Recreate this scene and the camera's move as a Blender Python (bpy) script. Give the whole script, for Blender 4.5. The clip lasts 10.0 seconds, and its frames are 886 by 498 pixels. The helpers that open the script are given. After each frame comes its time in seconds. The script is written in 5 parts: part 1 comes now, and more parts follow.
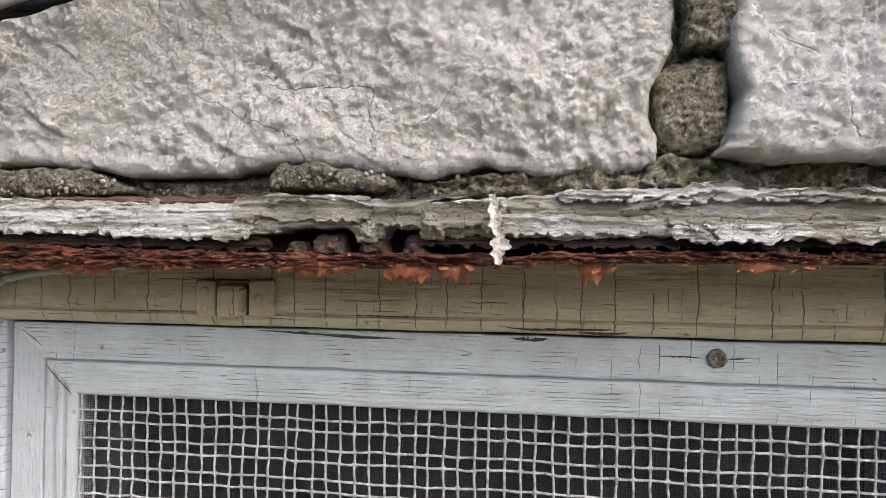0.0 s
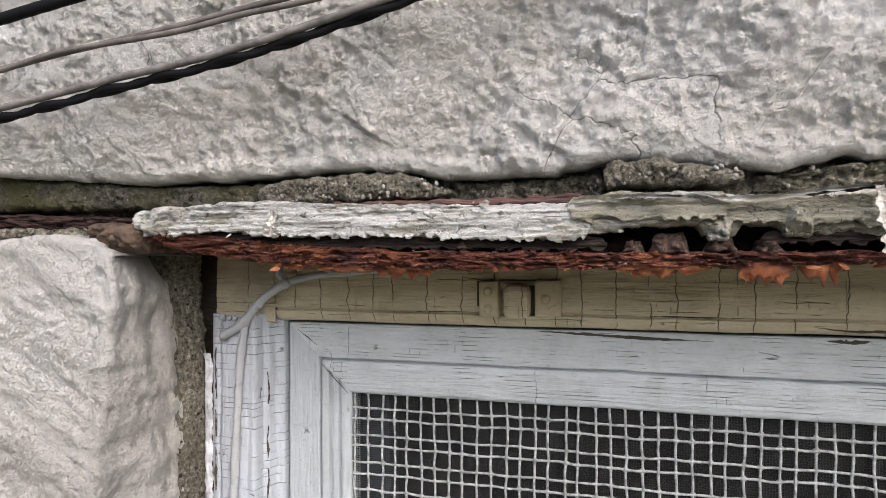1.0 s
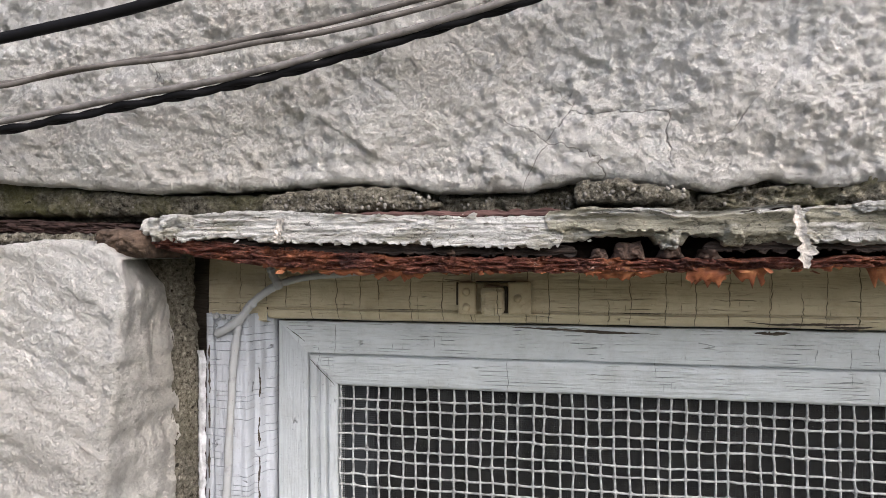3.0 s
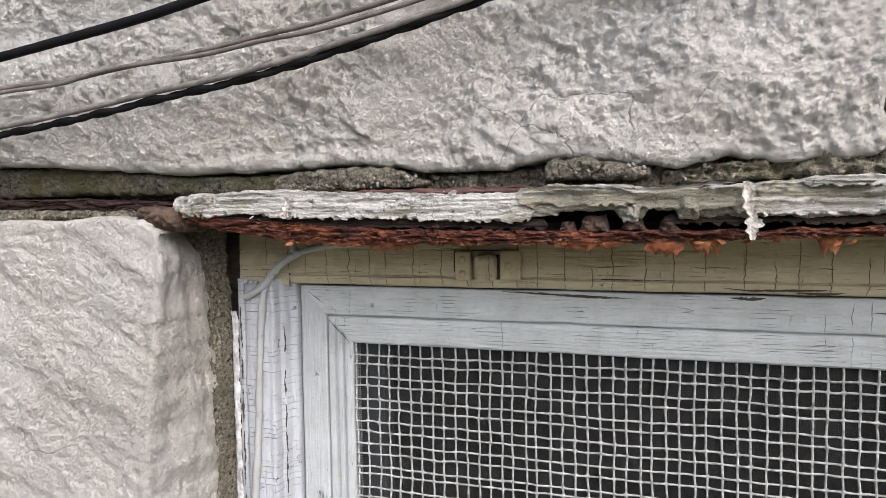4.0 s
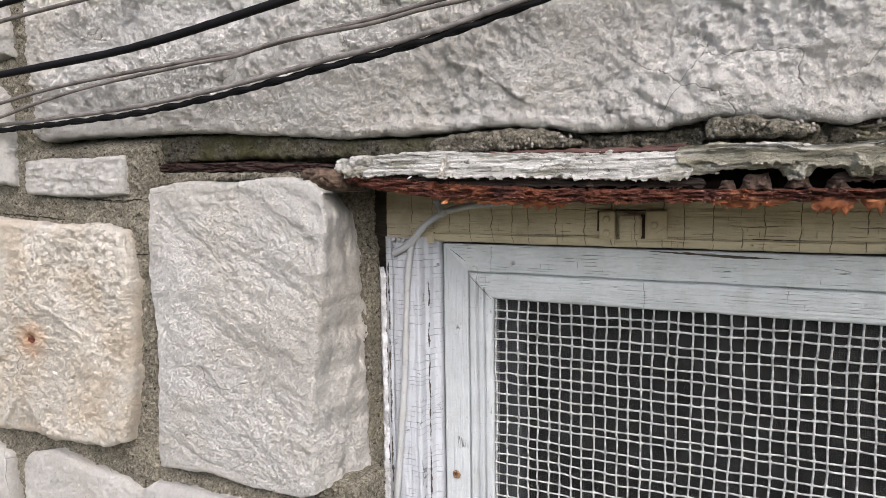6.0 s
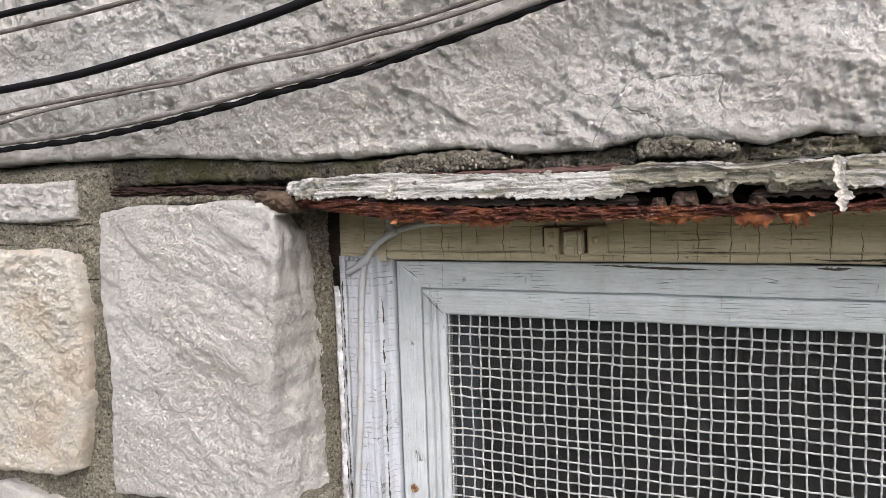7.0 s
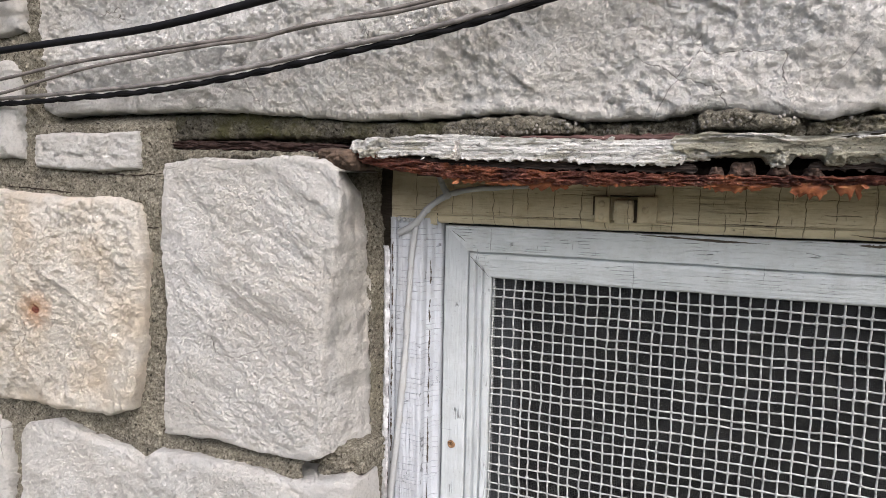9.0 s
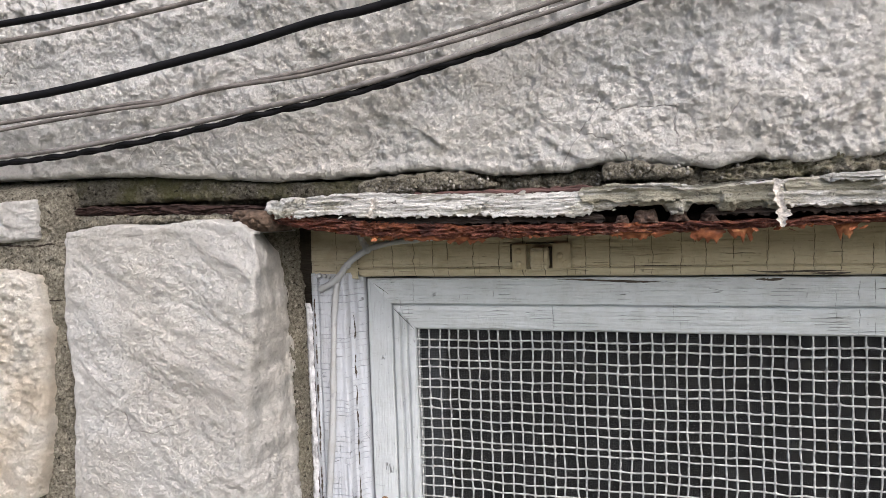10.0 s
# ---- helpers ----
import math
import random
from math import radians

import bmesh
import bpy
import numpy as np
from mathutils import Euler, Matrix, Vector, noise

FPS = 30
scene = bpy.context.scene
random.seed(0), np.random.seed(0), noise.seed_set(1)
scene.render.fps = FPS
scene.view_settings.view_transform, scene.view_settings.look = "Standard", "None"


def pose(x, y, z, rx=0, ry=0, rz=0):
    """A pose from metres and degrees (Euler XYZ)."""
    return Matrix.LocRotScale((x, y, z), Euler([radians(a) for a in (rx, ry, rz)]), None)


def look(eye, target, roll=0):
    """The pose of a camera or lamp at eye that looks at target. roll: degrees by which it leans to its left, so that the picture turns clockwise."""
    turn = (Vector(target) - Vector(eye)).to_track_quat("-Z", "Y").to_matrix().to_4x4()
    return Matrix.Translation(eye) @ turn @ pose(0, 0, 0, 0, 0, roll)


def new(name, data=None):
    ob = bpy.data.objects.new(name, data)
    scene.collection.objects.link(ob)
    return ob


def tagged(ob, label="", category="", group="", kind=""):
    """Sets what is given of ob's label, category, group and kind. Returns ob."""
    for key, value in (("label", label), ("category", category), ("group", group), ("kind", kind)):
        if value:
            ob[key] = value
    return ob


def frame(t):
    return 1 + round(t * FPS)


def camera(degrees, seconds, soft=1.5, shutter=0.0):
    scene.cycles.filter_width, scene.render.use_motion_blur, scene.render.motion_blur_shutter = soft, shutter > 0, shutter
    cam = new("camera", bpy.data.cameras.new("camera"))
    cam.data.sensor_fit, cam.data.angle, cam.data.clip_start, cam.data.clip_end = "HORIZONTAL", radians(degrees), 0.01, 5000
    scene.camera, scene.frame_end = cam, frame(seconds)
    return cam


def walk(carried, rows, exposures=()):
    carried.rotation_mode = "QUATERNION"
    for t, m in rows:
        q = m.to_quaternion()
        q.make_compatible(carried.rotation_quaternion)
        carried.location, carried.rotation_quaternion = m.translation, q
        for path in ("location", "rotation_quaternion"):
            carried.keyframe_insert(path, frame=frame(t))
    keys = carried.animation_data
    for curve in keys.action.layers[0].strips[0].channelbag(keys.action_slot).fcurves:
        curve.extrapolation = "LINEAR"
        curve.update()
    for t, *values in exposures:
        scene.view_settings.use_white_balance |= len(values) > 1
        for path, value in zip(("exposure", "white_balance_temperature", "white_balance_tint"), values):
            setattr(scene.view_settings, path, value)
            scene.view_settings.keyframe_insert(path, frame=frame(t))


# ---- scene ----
cam = camera(69.0, 10.0, soft=0.5)
PATH = [
    (0, (0.4749, -0.5279, 1.5615), (0.3876, 0.0656, 1.5709), 0.62),
    (0.5, (0.4088, -0.5183, 1.5731), (0.2814, 0.0680, 1.5802), -0.61),
    (1, (0.3177, -0.5470, 1.5648), (0.1458, 0.0278, 1.5688), -0.25),
    (1.5, (0.1957, -0.5679, 1.5642), (0.0301, 0.0087, 1.5742), -0.93),
    (2, (0.1075, -0.5647, 1.5632), (-0.0270, 0.0198, 1.5816), -2.29),
    (2.5, (0.1858, -0.5721, 1.5610), (0.0865, 0.0195, 1.5720), -0.65),
    (2.7, (0.2372, -0.5968, 1.5672), (0.1379, -0.0052, 1.5778), -0.37),
    (3.8, (0.3621, -0.6382, 1.5721), (0.1835, -0.0663, 1.5402), -0.59),
    (4, (0.3752, -0.6546, 1.5809), (0.1979, -0.0824, 1.5472), -0.69),
    (4.5, (0.4402, -0.6584, 1.5691), (0.3049, -0.0746, 1.5400), -0.37),
    (5, (0.4099, -0.6510, 1.5728), (0.2328, -0.0792, 1.5314), -1.23),
    (5.5, (0.3406, -0.6818, 1.5728), (0.0933, -0.1378, 1.5183), -0.13),
    (5.7, (0.3307, -0.6913, 1.5735), (0.0727, -0.1536, 1.5081), -0.45),
    (6.8, (0.3423, -0.7175, 1.5792), (0.1138, -0.1651, 1.5277), -2.09),
    (7, (0.3527, -0.7127, 1.5817), (0.1282, -0.1587, 1.5301), -1.79),
    (7.5, (0.3602, -0.7170, 1.5952), (0.1406, -0.1603, 1.5520), -1.21),
    (8, (0.3117, -0.7280, 1.5984), (0.1088, -0.1648, 1.5577), -1.73),
    (8.5, (0.2911, -0.7363, 1.5853), (0.0644, -0.1845, 1.5211), -0.48),
    (9, (0.3107, -0.7652, 1.5515), (0.0849, -0.2125, 1.4916), 1.10),
    (9.5, (0.3251, -0.7587, 1.5375), (0.1346, -0.1938, 1.4698), 0.03),
    (10, (0.3153, -0.7652, 1.5789), (0.1551, -0.1879, 1.5465), -1.79),
]
EXPOSURES = [(0.0, 0.72, 6400, 13.0)]
walk(cam, [(t, look(eye, target, roll)) for t, eye, target, roll in PATH], EXPOSURES)

# ---- sky and sun: bright overcast day ----
world = bpy.data.worlds.new("overcast_sky")
scene.world = world
world.use_nodes = True
wn = world.node_tree
sky = wn.nodes.new("ShaderNodeTexSky")
sky.sky_type = "NISHITA"
sky.sun_disc = False
SUN_ELEVATION, SUN_ROTATION = radians(44), radians(144)
sky.sun_elevation, sky.sun_rotation = SUN_ELEVATION, SUN_ROTATION
sky.dust_density, sky.air_density = 4.0, 1.0
wn.nodes["Background"].inputs["Strength"].default_value = 0.15
wn.links.new(sky.outputs["Color"], wn.nodes["Background"].inputs["Color"])
sun = new("sun", bpy.data.lights.new("sun", "SUN"))
sun.data.energy, sun.data.angle, sun.data.color = 2.6, radians(75), (1.0, 0.965, 0.93)
sun.matrix_world = look((1.4, -1.95, 2.32), (0, 0, 0))


# ---- materials ----
def ramp(nt, fac, stops):
    r = nt.nodes.new("ShaderNodeValToRGB")
    while len(r.color_ramp.elements) < len(stops):
        r.color_ramp.elements.new(0.5)
    for e, (p, c) in zip(r.color_ramp.elements, stops):
        e.position = p
        e.color = (*c, 1) if len(c) == 3 else c
    nt.links.new(fac, r.inputs[0])
    return r.outputs[0]


def grey(v):
    return (v, v, v)


def tex_noise(nt, scale, detail=5.0, rough=0.6, stretch=(1, 1, 1), seed=0.0, distort=0.0):
    co = nt.nodes.new("ShaderNodeTexCoord")
    mp = nt.nodes.new("ShaderNodeMapping")
    mp.inputs["Scale"].default_value = stretch
    mp.inputs["Location"].default_value = (seed, seed * 0.7, seed * 1.3)
    nt.links.new(co.outputs["Object"], mp.inputs[0])
    n = nt.nodes.new("ShaderNodeTexNoise")
    n.inputs["Scale"].default_value, n.inputs["Detail"].default_value = scale, detail
    n.inputs["Roughness"].default_value, n.inputs["Distortion"].default_value = rough, distort
    nt.links.new(mp.outputs[0], n.inputs["Vector"])
    return n.outputs["Fac"]


def tex_crack(nt, scale, stretch, seed=0.0, width=0.03, wobble=0.02, wobble_scale=45.0):
    """1 on thin crack lines between cells, else 0."""
    co = nt.nodes.new("ShaderNodeTexCoord")
    n = nt.nodes.new("ShaderNodeTexNoise")
    n.inputs["Scale"].default_value, n.inputs["Detail"].default_value = wobble_scale, 3
    nt.links.new(co.outputs["Object"], n.inputs["Vector"])
    mp = nt.nodes.new("ShaderNodeMapping")
    mp.inputs["Scale"].default_value = stretch
    mp.inputs["Location"].default_value = (seed, seed * 0.37, seed * 1.7)
    nt.links.new(co.outputs["Object"], mp.inputs[0])
    ad = nt.nodes.new("ShaderNodeVectorMath")
    ad.operation = "MULTIPLY_ADD"
    nt.links.new(n.outputs["Color"], ad.inputs[0])
    ad.inputs[1].default_value = (wobble / scale * 8,) * 3
    nt.links.new(mp.outputs[0], ad.inputs[2])
    v = nt.nodes.new("ShaderNodeTexVoronoi")
    v.feature = "DISTANCE_TO_EDGE"
    v.inputs["Scale"].default_value = scale
    nt.links.new(ad.outputs[0], v.inputs["Vector"])
    return ramp(nt, v.outputs["Distance"], [(0.0, grey(1)), (width, grey(0))])


def math_node(nt, op, a, b):
    m = nt.nodes.new("ShaderNodeMath")
    m.operation = op
    for k, s in enumerate((a, b)):
        if isinstance(s, (int, float)):
            m.inputs[k].default_value = s
        else:
            nt.links.new(s, m.inputs[k])
    return m.outputs[0]


def mix(nt, fac, a, b, mode="MIX"):
    m = nt.nodes.new("ShaderNodeMix")
    m.data_type, m.blend_type = "RGBA", mode
    for s, k in ((fac, 0), (a, 6), (b, 7)):
        if isinstance(s, (int, float)):
            m.inputs[k].default_value = s
        elif isinstance(s, tuple):
            m.inputs[k].default_value = (*s, 1)
        else:
            nt.links.new(s, m.inputs[k])
    return m.outputs[2]


def material(name, build, rough=0.85, metal=0.0, spec=0.3):
    """build(nt) returns a colour socket, a list of (height socket, metres) for the relief, and maybe a roughness socket."""
    m = bpy.data.materials.new(name)
    m.use_nodes = True
    nt = m.node_tree
    b = nt.nodes["Principled BSDF"]
    b.inputs["Roughness"].default_value, b.inputs["Metallic"].default_value = rough, metal
    b.inputs["Specular IOR Level"].default_value = spec
    colour, reliefs, *more = build(nt)
    if isinstance(colour, tuple):
        b.inputs["Base Color"].default_value = (*colour, 1)
    else:
        nt.links.new(colour, b.inputs["Base Color"])
    last = None
    for h, metres in reliefs:
        bp = nt.nodes.new("ShaderNodeBump")
        bp.inputs["Distance"].default_value = metres
        nt.links.new(h, bp.inputs["Height"])
        if last:
            nt.links.new(last, bp.inputs["Normal"])
        last = bp.outputs[0]
    if last:
        nt.links.new(last, b.inputs["Normal"])
    if more:
        nt.links.new(more[0], b.inputs["Roughness"])
    return m


def limestone(tint=(1, 1, 1), stain=0.0, iron=None):
    def build(nt):
        base = ramp(nt, tex_noise(nt, 9, 6, 0.62), [(0.25, (0.56, 0.545, 0.52)), (0.48, (0.65, 0.64, 0.62)), (0.75, (0.74, 0.735, 0.72))])
        warm = ramp(nt, tex_noise(nt, 5, 4, 0.6, seed=4), [(0.45, grey(0)), (0.7, grey(0.45))])
        c = mix(nt, warm, base, (0.55, 0.505, 0.435))
        cool = ramp(nt, tex_noise(nt, 13, 4, 0.6, seed=9), [(0.52, grey(0)), (0.74, grey(0.25))])
        c = mix(nt, cool, c, (0.54, 0.565, 0.575))
        fine = ramp(nt, tex_noise(nt, 240, 5, 0.7, seed=2), [(0.33, grey(0.85)), (0.50, grey(1.0)), (0.70, grey(1.06))])
        c = mix(nt, 1.0, c, fine, "MULTIPLY")
        moss = ramp(nt, tex_noise(nt, 24, 6, 0.7, seed=15), [(0.60, grey(0)), (0.80, grey(0.16))])
        c = mix(nt, moss, c, (0.26, 0.245, 0.18))
        pits = ramp(nt, tex_noise(nt, 90, 2, 0.5, seed=21), [(0.20, grey(0.6)), (0.27, grey(1))])
        c = mix(nt, 1.0, c, pits, "MULTIPLY")
        crack = math_node(nt, "MULTIPLY", tex_crack(nt, 9, (1, 1, 1.3), 3.0, 0.005, 0.035, 22), ramp(nt, tex_noise(nt, 7, 2, 0.5, seed=41), [(0.56, grey(0)), (0.62, grey(0.75))]))
        c = mix(nt, crack, c, (0.16, 0.145, 0.125))
        if stain:
            om = ramp(nt, tex_noise(nt, 11, 4, 0.6, seed=31), [(0.42, grey(0)), (0.62, grey(stain))])
            c = mix(nt, om, c, (0.50, 0.37, 0.22))
        if iron:
            co = nt.nodes.new("ShaderNodeTexCoord")
            d = nt.nodes.new("ShaderNodeVectorMath")
            d.operation = "DISTANCE"
            d.inputs[1].default_value = iron
            nt.links.new(co.outputs["Object"], d.inputs[0])
            far = math_node(nt, "ADD", math_node(nt, "MULTIPLY", d.outputs["Value"], 18.0), math_node(nt, "MULTIPLY", tex_noise(nt, 60, 5, 0.7, seed=33), 0.7))
            c = mix(nt, ramp(nt, far, [(0.50, grey(0.95)), (0.62, grey(0.6)), (1.0, grey(0))]), c, (0.55, 0.36, 0.24))
            c = mix(nt, ramp(nt, far, [(0.42, grey(0.9)), (0.50, grey(0))]), c, (0.16, 0.055, 0.028))
        c = mix(nt, 1.0, c, tint, "MULTIPLY")
        return c, [(tex_noise(nt, 130, 6, 0.66, seed=7), 0.013), (tex_noise(nt, 340, 5, 0.7, seed=8), 0.0055), (math_node(nt, "SUBTRACT", 1.0, crack), 0.002)]
    return build


def mortar(dark=1.0, moss=0.5):
    def build(nt):
        c = ramp(nt, tex_noise(nt, 270, 4, 0.75), [(0.36, (0.085, 0.072, 0.056)), (0.46, (0.245, 0.225, 0.197)), (0.56, (0.35, 0.325, 0.285)), (0.68, (0.62, 0.59, 0.53))])
        big = ramp(nt, tex_noise(nt, 14, 5, 0.6, seed=3), [(0.3, grey(0.62)), (0.65, grey(1.08))])
        c = mix(nt, 1.0, c, big, "MULTIPLY")
        g = ramp(nt, tex_noise(nt, 20, 6, 0.7, seed=6), [(0.50 - 0.12 * moss, grey(0)), (0.70 - 0.12 * moss, grey(moss))])
        c = mix(nt, g, c, (0.17, 0.165, 0.075))
        pits = ramp(nt, tex_noise(nt, 150, 1, 0.5, seed=11), [(0.27, grey(0.2)), (0.33, grey(1))])
        c = mix(nt, 1.0, c, pits, "MULTIPLY")
        c = mix(nt, 1.0, c, (1.0 * dark, dark, 0.92 * dark), "MULTIPLY")
        return c, [(tex_noise(nt, 260, 5, 0.7, seed=5), 0.006), (tex_noise(nt, 700, 3, 0.7, seed=12), 0.002)]
    return build


def tex_lines(nt, scale, stretch, seed, width):
    """1 on thin drawn-out lines, else 0."""
    n = tex_noise(nt, scale, 1.5, 0.5, stretch, seed)
    off = math_node(nt, "ABSOLUTE", math_node(nt, "SUBTRACT", n, 0.5), 0.0)
    return ramp(nt, off, [(0.0, grey(1)), (width, grey(0))])


def tex_rungs(nt, axis, scale, seed, width, wobble):
    """1 on thin parallel lines at uneven distances across an axis, a little wavy; else 0."""
    co = nt.nodes.new("ShaderNodeTexCoord")
    sep = nt.nodes.new("ShaderNodeSeparateXYZ")
    nt.links.new(co.outputs["Object"], sep.inputs[0])
    n = tex_noise(nt, 55, 3, 0.6, seed=seed)
    w = math_node(nt, "ADD", math_node(nt, "MULTIPLY", sep.outputs["XYZ".index(axis)], scale), math_node(nt, "MULTIPLY", n, wobble))
    w = math_node(nt, "ADD", w, seed * 7.3)
    v = nt.nodes.new("ShaderNodeTexVoronoi")
    v.voronoi_dimensions, v.feature = "1D", "DISTANCE_TO_EDGE"
    v.inputs["Scale"].default_value = 1.0
    nt.links.new(w, v.inputs["W"])
    return ramp(nt, v.outputs["Distance"], [(0.0, grey(1)), (width, grey(0))])


def old_paint(base, dirt, cracks, grain_axis):
    """Oil paint on wood: cracks is a list of (scale, stretch or the axis that the lines cut, width, share of the surface, darkness)."""
    def build(nt):
        tone = ramp(nt, tex_noise(nt, 16, 5, 0.6), [(0.3, grey(0.86)), (0.7, grey(1.06))])
        c = mix(nt, 1.0, base, tone, "MULTIPLY")
        soil = ramp(nt, tex_noise(nt, 38, 6, 0.7, seed=5), [(0.48, grey(0)), (0.75, grey(0.6))])
        c = mix(nt, soil, c, dirt)
        grain = tex_noise(nt, 30, 5, 0.65, stretch=grain_axis, seed=2)
        gl = ramp(nt, grain, [(0.30, grey(0.4)), (0.42, grey(1))])
        c = mix(nt, 0.4, c, gl, "MULTIPLY")
        speck = ramp(nt, tex_noise(nt, 210, 3, 0.6, seed=17), [(0.26, grey(0.5)), (0.36, grey(1))])
        c = mix(nt, 0.5, c, speck, "MULTIPLY")
        reliefs = [(grain, 0.0022), (tex_noise(nt, 350, 3, 0.6), 0.0006)]
        for k, (scale, stretch, width, share, dark) in enumerate(cracks):
            if isinstance(stretch, str):
                ln = tex_rungs(nt, stretch, scale, 3.1 * k + 1, width, 0.30)
            else:
                ln = tex_lines(nt, scale, stretch, 3.1 * k + 1, width)
            drawn = {"X": (1, 1, 0.7), "Z": (0.6, 1, 1)}.get(stretch, (1, 1, 1)) if isinstance(stretch, str) else (1, 1, 1)
            where = ramp(nt, tex_noise(nt, 42, 3, 0.6, stretch=drawn, seed=8 + k), [(0.68 - 0.38 * share, grey(0)), (0.74 - 0.38 * share, grey(1))])
            ln = math_node(nt, "MULTIPLY", ln, where)
            c = mix(nt, math_node(nt, "MULTIPLY", ln, dark), c, (0.03, 0.026, 0.02))
            reliefs.append((math_node(nt, "SUBTRACT", 1.0, ln), 0.0010))
        return c, reliefs
    return build


def peeling_white(algae_share=0.6, white=1.0):
    """Brittle old paint: long thin laminae, cross cracks, algae in patches."""
    def build(nt):
        layers = tex_noise(nt, 30, 8, 0.72, stretch=(0.5, 1, 9), seed=1, distort=0.3)
        w = (0.66 * white, 0.655 * white, 0.635 * white)
        c = ramp(nt, layers, [(0.30, (0.05, 0.042, 0.036)), (0.36, (0.33, 0.31, 0.27)), (0.42, tuple(0.88 * k for k in w)), (0.62, w)])
        algae = ramp(nt, tex_noise(nt, 17, 6, 0.7, stretch=(0.8, 1, 3), seed=4), [(0.62 - 0.3 * algae_share, grey(0)), (0.78 - 0.3 * algae_share, grey(0.75))])
        c = mix(nt, algae, c, (0.32, 0.30, 0.205))
        speck = ramp(nt, tex_noise(nt, 260, 4, 0.7, seed=12), [(0.32, grey(0.55)), (0.44, grey(1.0))])
        c = mix(nt, 0.8, c, speck, "MULTIPLY")
        cr = tex_crack(nt, 42, (0.45, 1, 3.2), 2.0, 0.022, 0.25, 60)
        some = ramp(nt, tex_noise(nt, 22, 3, 0.6, seed=19), [(0.44, grey(0)), (0.52, grey(0.85))])
        cr = math_node(nt, "MULTIPLY", cr, some)
        c = mix(nt, cr, c, (0.045, 0.04, 0.035))
        return c, [(layers, 0.0035), (tex_noise(nt, 230, 6, 0.75, stretch=(0.8, 1, 1.6)), 0.006), (math_node(nt, "SUBTRACT", 1.0, cr), 0.0014)]
    return build


def rust(nt):
    a = tex_noise(nt, 95, 8, 0.78, stretch=(1, 1, 1.8), seed=1)
    c = ramp(nt, a, [(0.32, (0.025, 0.012, 0.011)), (0.43, (0.105, 0.036, 0.026)), (0.52, (0.19, 0.062, 0.042)), (0.60, (0.31, 0.125, 0.08)), (0.68, (0.60, 0.46, 0.39))])
    o = ramp(nt, tex_noise(nt, 26, 5, 0.65, seed=7), [(0.50, grey(0)), (0.66, grey(0.6))])
    c = mix(nt, o, c, (0.36, 0.12, 0.038))
    d = ramp(nt, tex_noise(nt, 34, 5, 0.7, seed=27), [(0.52, grey(0)), (0.64, grey(0.75))])
    c = mix(nt, d, c, (0.045, 0.020, 0.020))
    return c, [(a, 0.003), (tex_noise(nt, 300, 5, 0.8, stretch=(1, 1, 1.5), seed=3), 0.004)]


def flake_rust(nt):
    a = tex_noise(nt, 70, 5, 0.65, seed=2)
    c = ramp(nt, a, [(0.3, (0.08, 0.028, 0.016)), (0.5, (0.22, 0.07, 0.03)), (0.72, (0.42, 0.19, 0.085))])
    return c, [(a, 0.001)]


def plain(c, spots=0.15, scale=120.0, bump=0.0004, stretch=(1, 1, 1)):
    def build(nt):
        n = tex_noise(nt, scale, 5, 0.65, stretch=stretch)
        k = ramp(nt, n, [(0.3, grey(1 - spots)), (0.7, grey(1 + spots))])
        return mix(nt, 1.0, c, k, "MULTIPLY"), [(n, bump)]
    return build


M_STONE = material("limestone", limestone(), 1.0, spec=0.06)
M_STONE_PALE = material("limestone_pale", limestone((1.09, 1.09, 1.10)), 1.0, spec=0.06)
M_STONE_GREY = material("limestone_grey", limestone((0.96, 0.955, 0.95)), 1.0, spec=0.06)
M_STONE_WARM = material("limestone_ochre", limestone((1.06, 1.02, 0.955), 0.32, (-0.553, -0.16, 1.366)), 1.0, spec=0.06)
M_MORTAR = material("mortar", mortar(0.86, 0.12), 0.95, spec=0.15)
M_MORTAR_MOSSY = material("mortar_mossy", mortar(0.46, 0.85), 0.95, spec=0.15)
M_PLUG = material("mortar_greenish", mortar(1.0, 0.62), 0.95, spec=0.15)
M_REVEAL = material("mortar_pale", mortar(0.8, 0.2), 0.95, spec=0.15)
M_PEBBLE = material("pebble", plain((0.17, 0.16, 0.145), 0.8, 60, 0.001), 0.85)
M_STAINED = material("mortar_rust_stained", plain((0.075, 0.052, 0.038), 0.7, 90, 0.006), 0.95)
M_GRAVEL = material("mortar_gravelly", mortar(0.72, 0.2), 0.95, spec=0.15)
GREY_PAINT = (0.495, 0.535, 0.55)
M_SASH_RAIL = material("grey_paint_rail", old_paint(GREY_PAINT, (0.33, 0.34, 0.33), [(260, "Z", 0.07, 0.40, 0.75), (45, "X", 0.012, 0.30, 0.85), (110, (0.09, 1, 1), 0.012, 0.25, 0.7), (120, "X", 0.03, 0.12, 0.7)], (0.4, 1, 10)), 0.55)
# stile and casing: the grey paint again, darkened for shade in the opening
M_STILE_SHADED = material("grey_paint_stile_shaded", old_paint((0.435, 0.47, 0.49), (0.33, 0.345, 0.345), [(110, (1, 1, 0.08), 0.014, 0.25, 0.7), (70, "Z", 0.02, 0.15, 0.7)], (10, 1, 0.4)), 0.55)
M_CASING_SHADED = material("grey_paint_casing_shaded", old_paint((0.42, 0.45, 0.495), (0.30, 0.305, 0.31), [(130, "Z", 0.040, 0.62, 0.55), (75, "X", 0.022, 0.35, 0.75), (60, (0.5, 1, 1), 0.006, 0.3, 0.7)], (8, 1, 0.5)), 0.6)
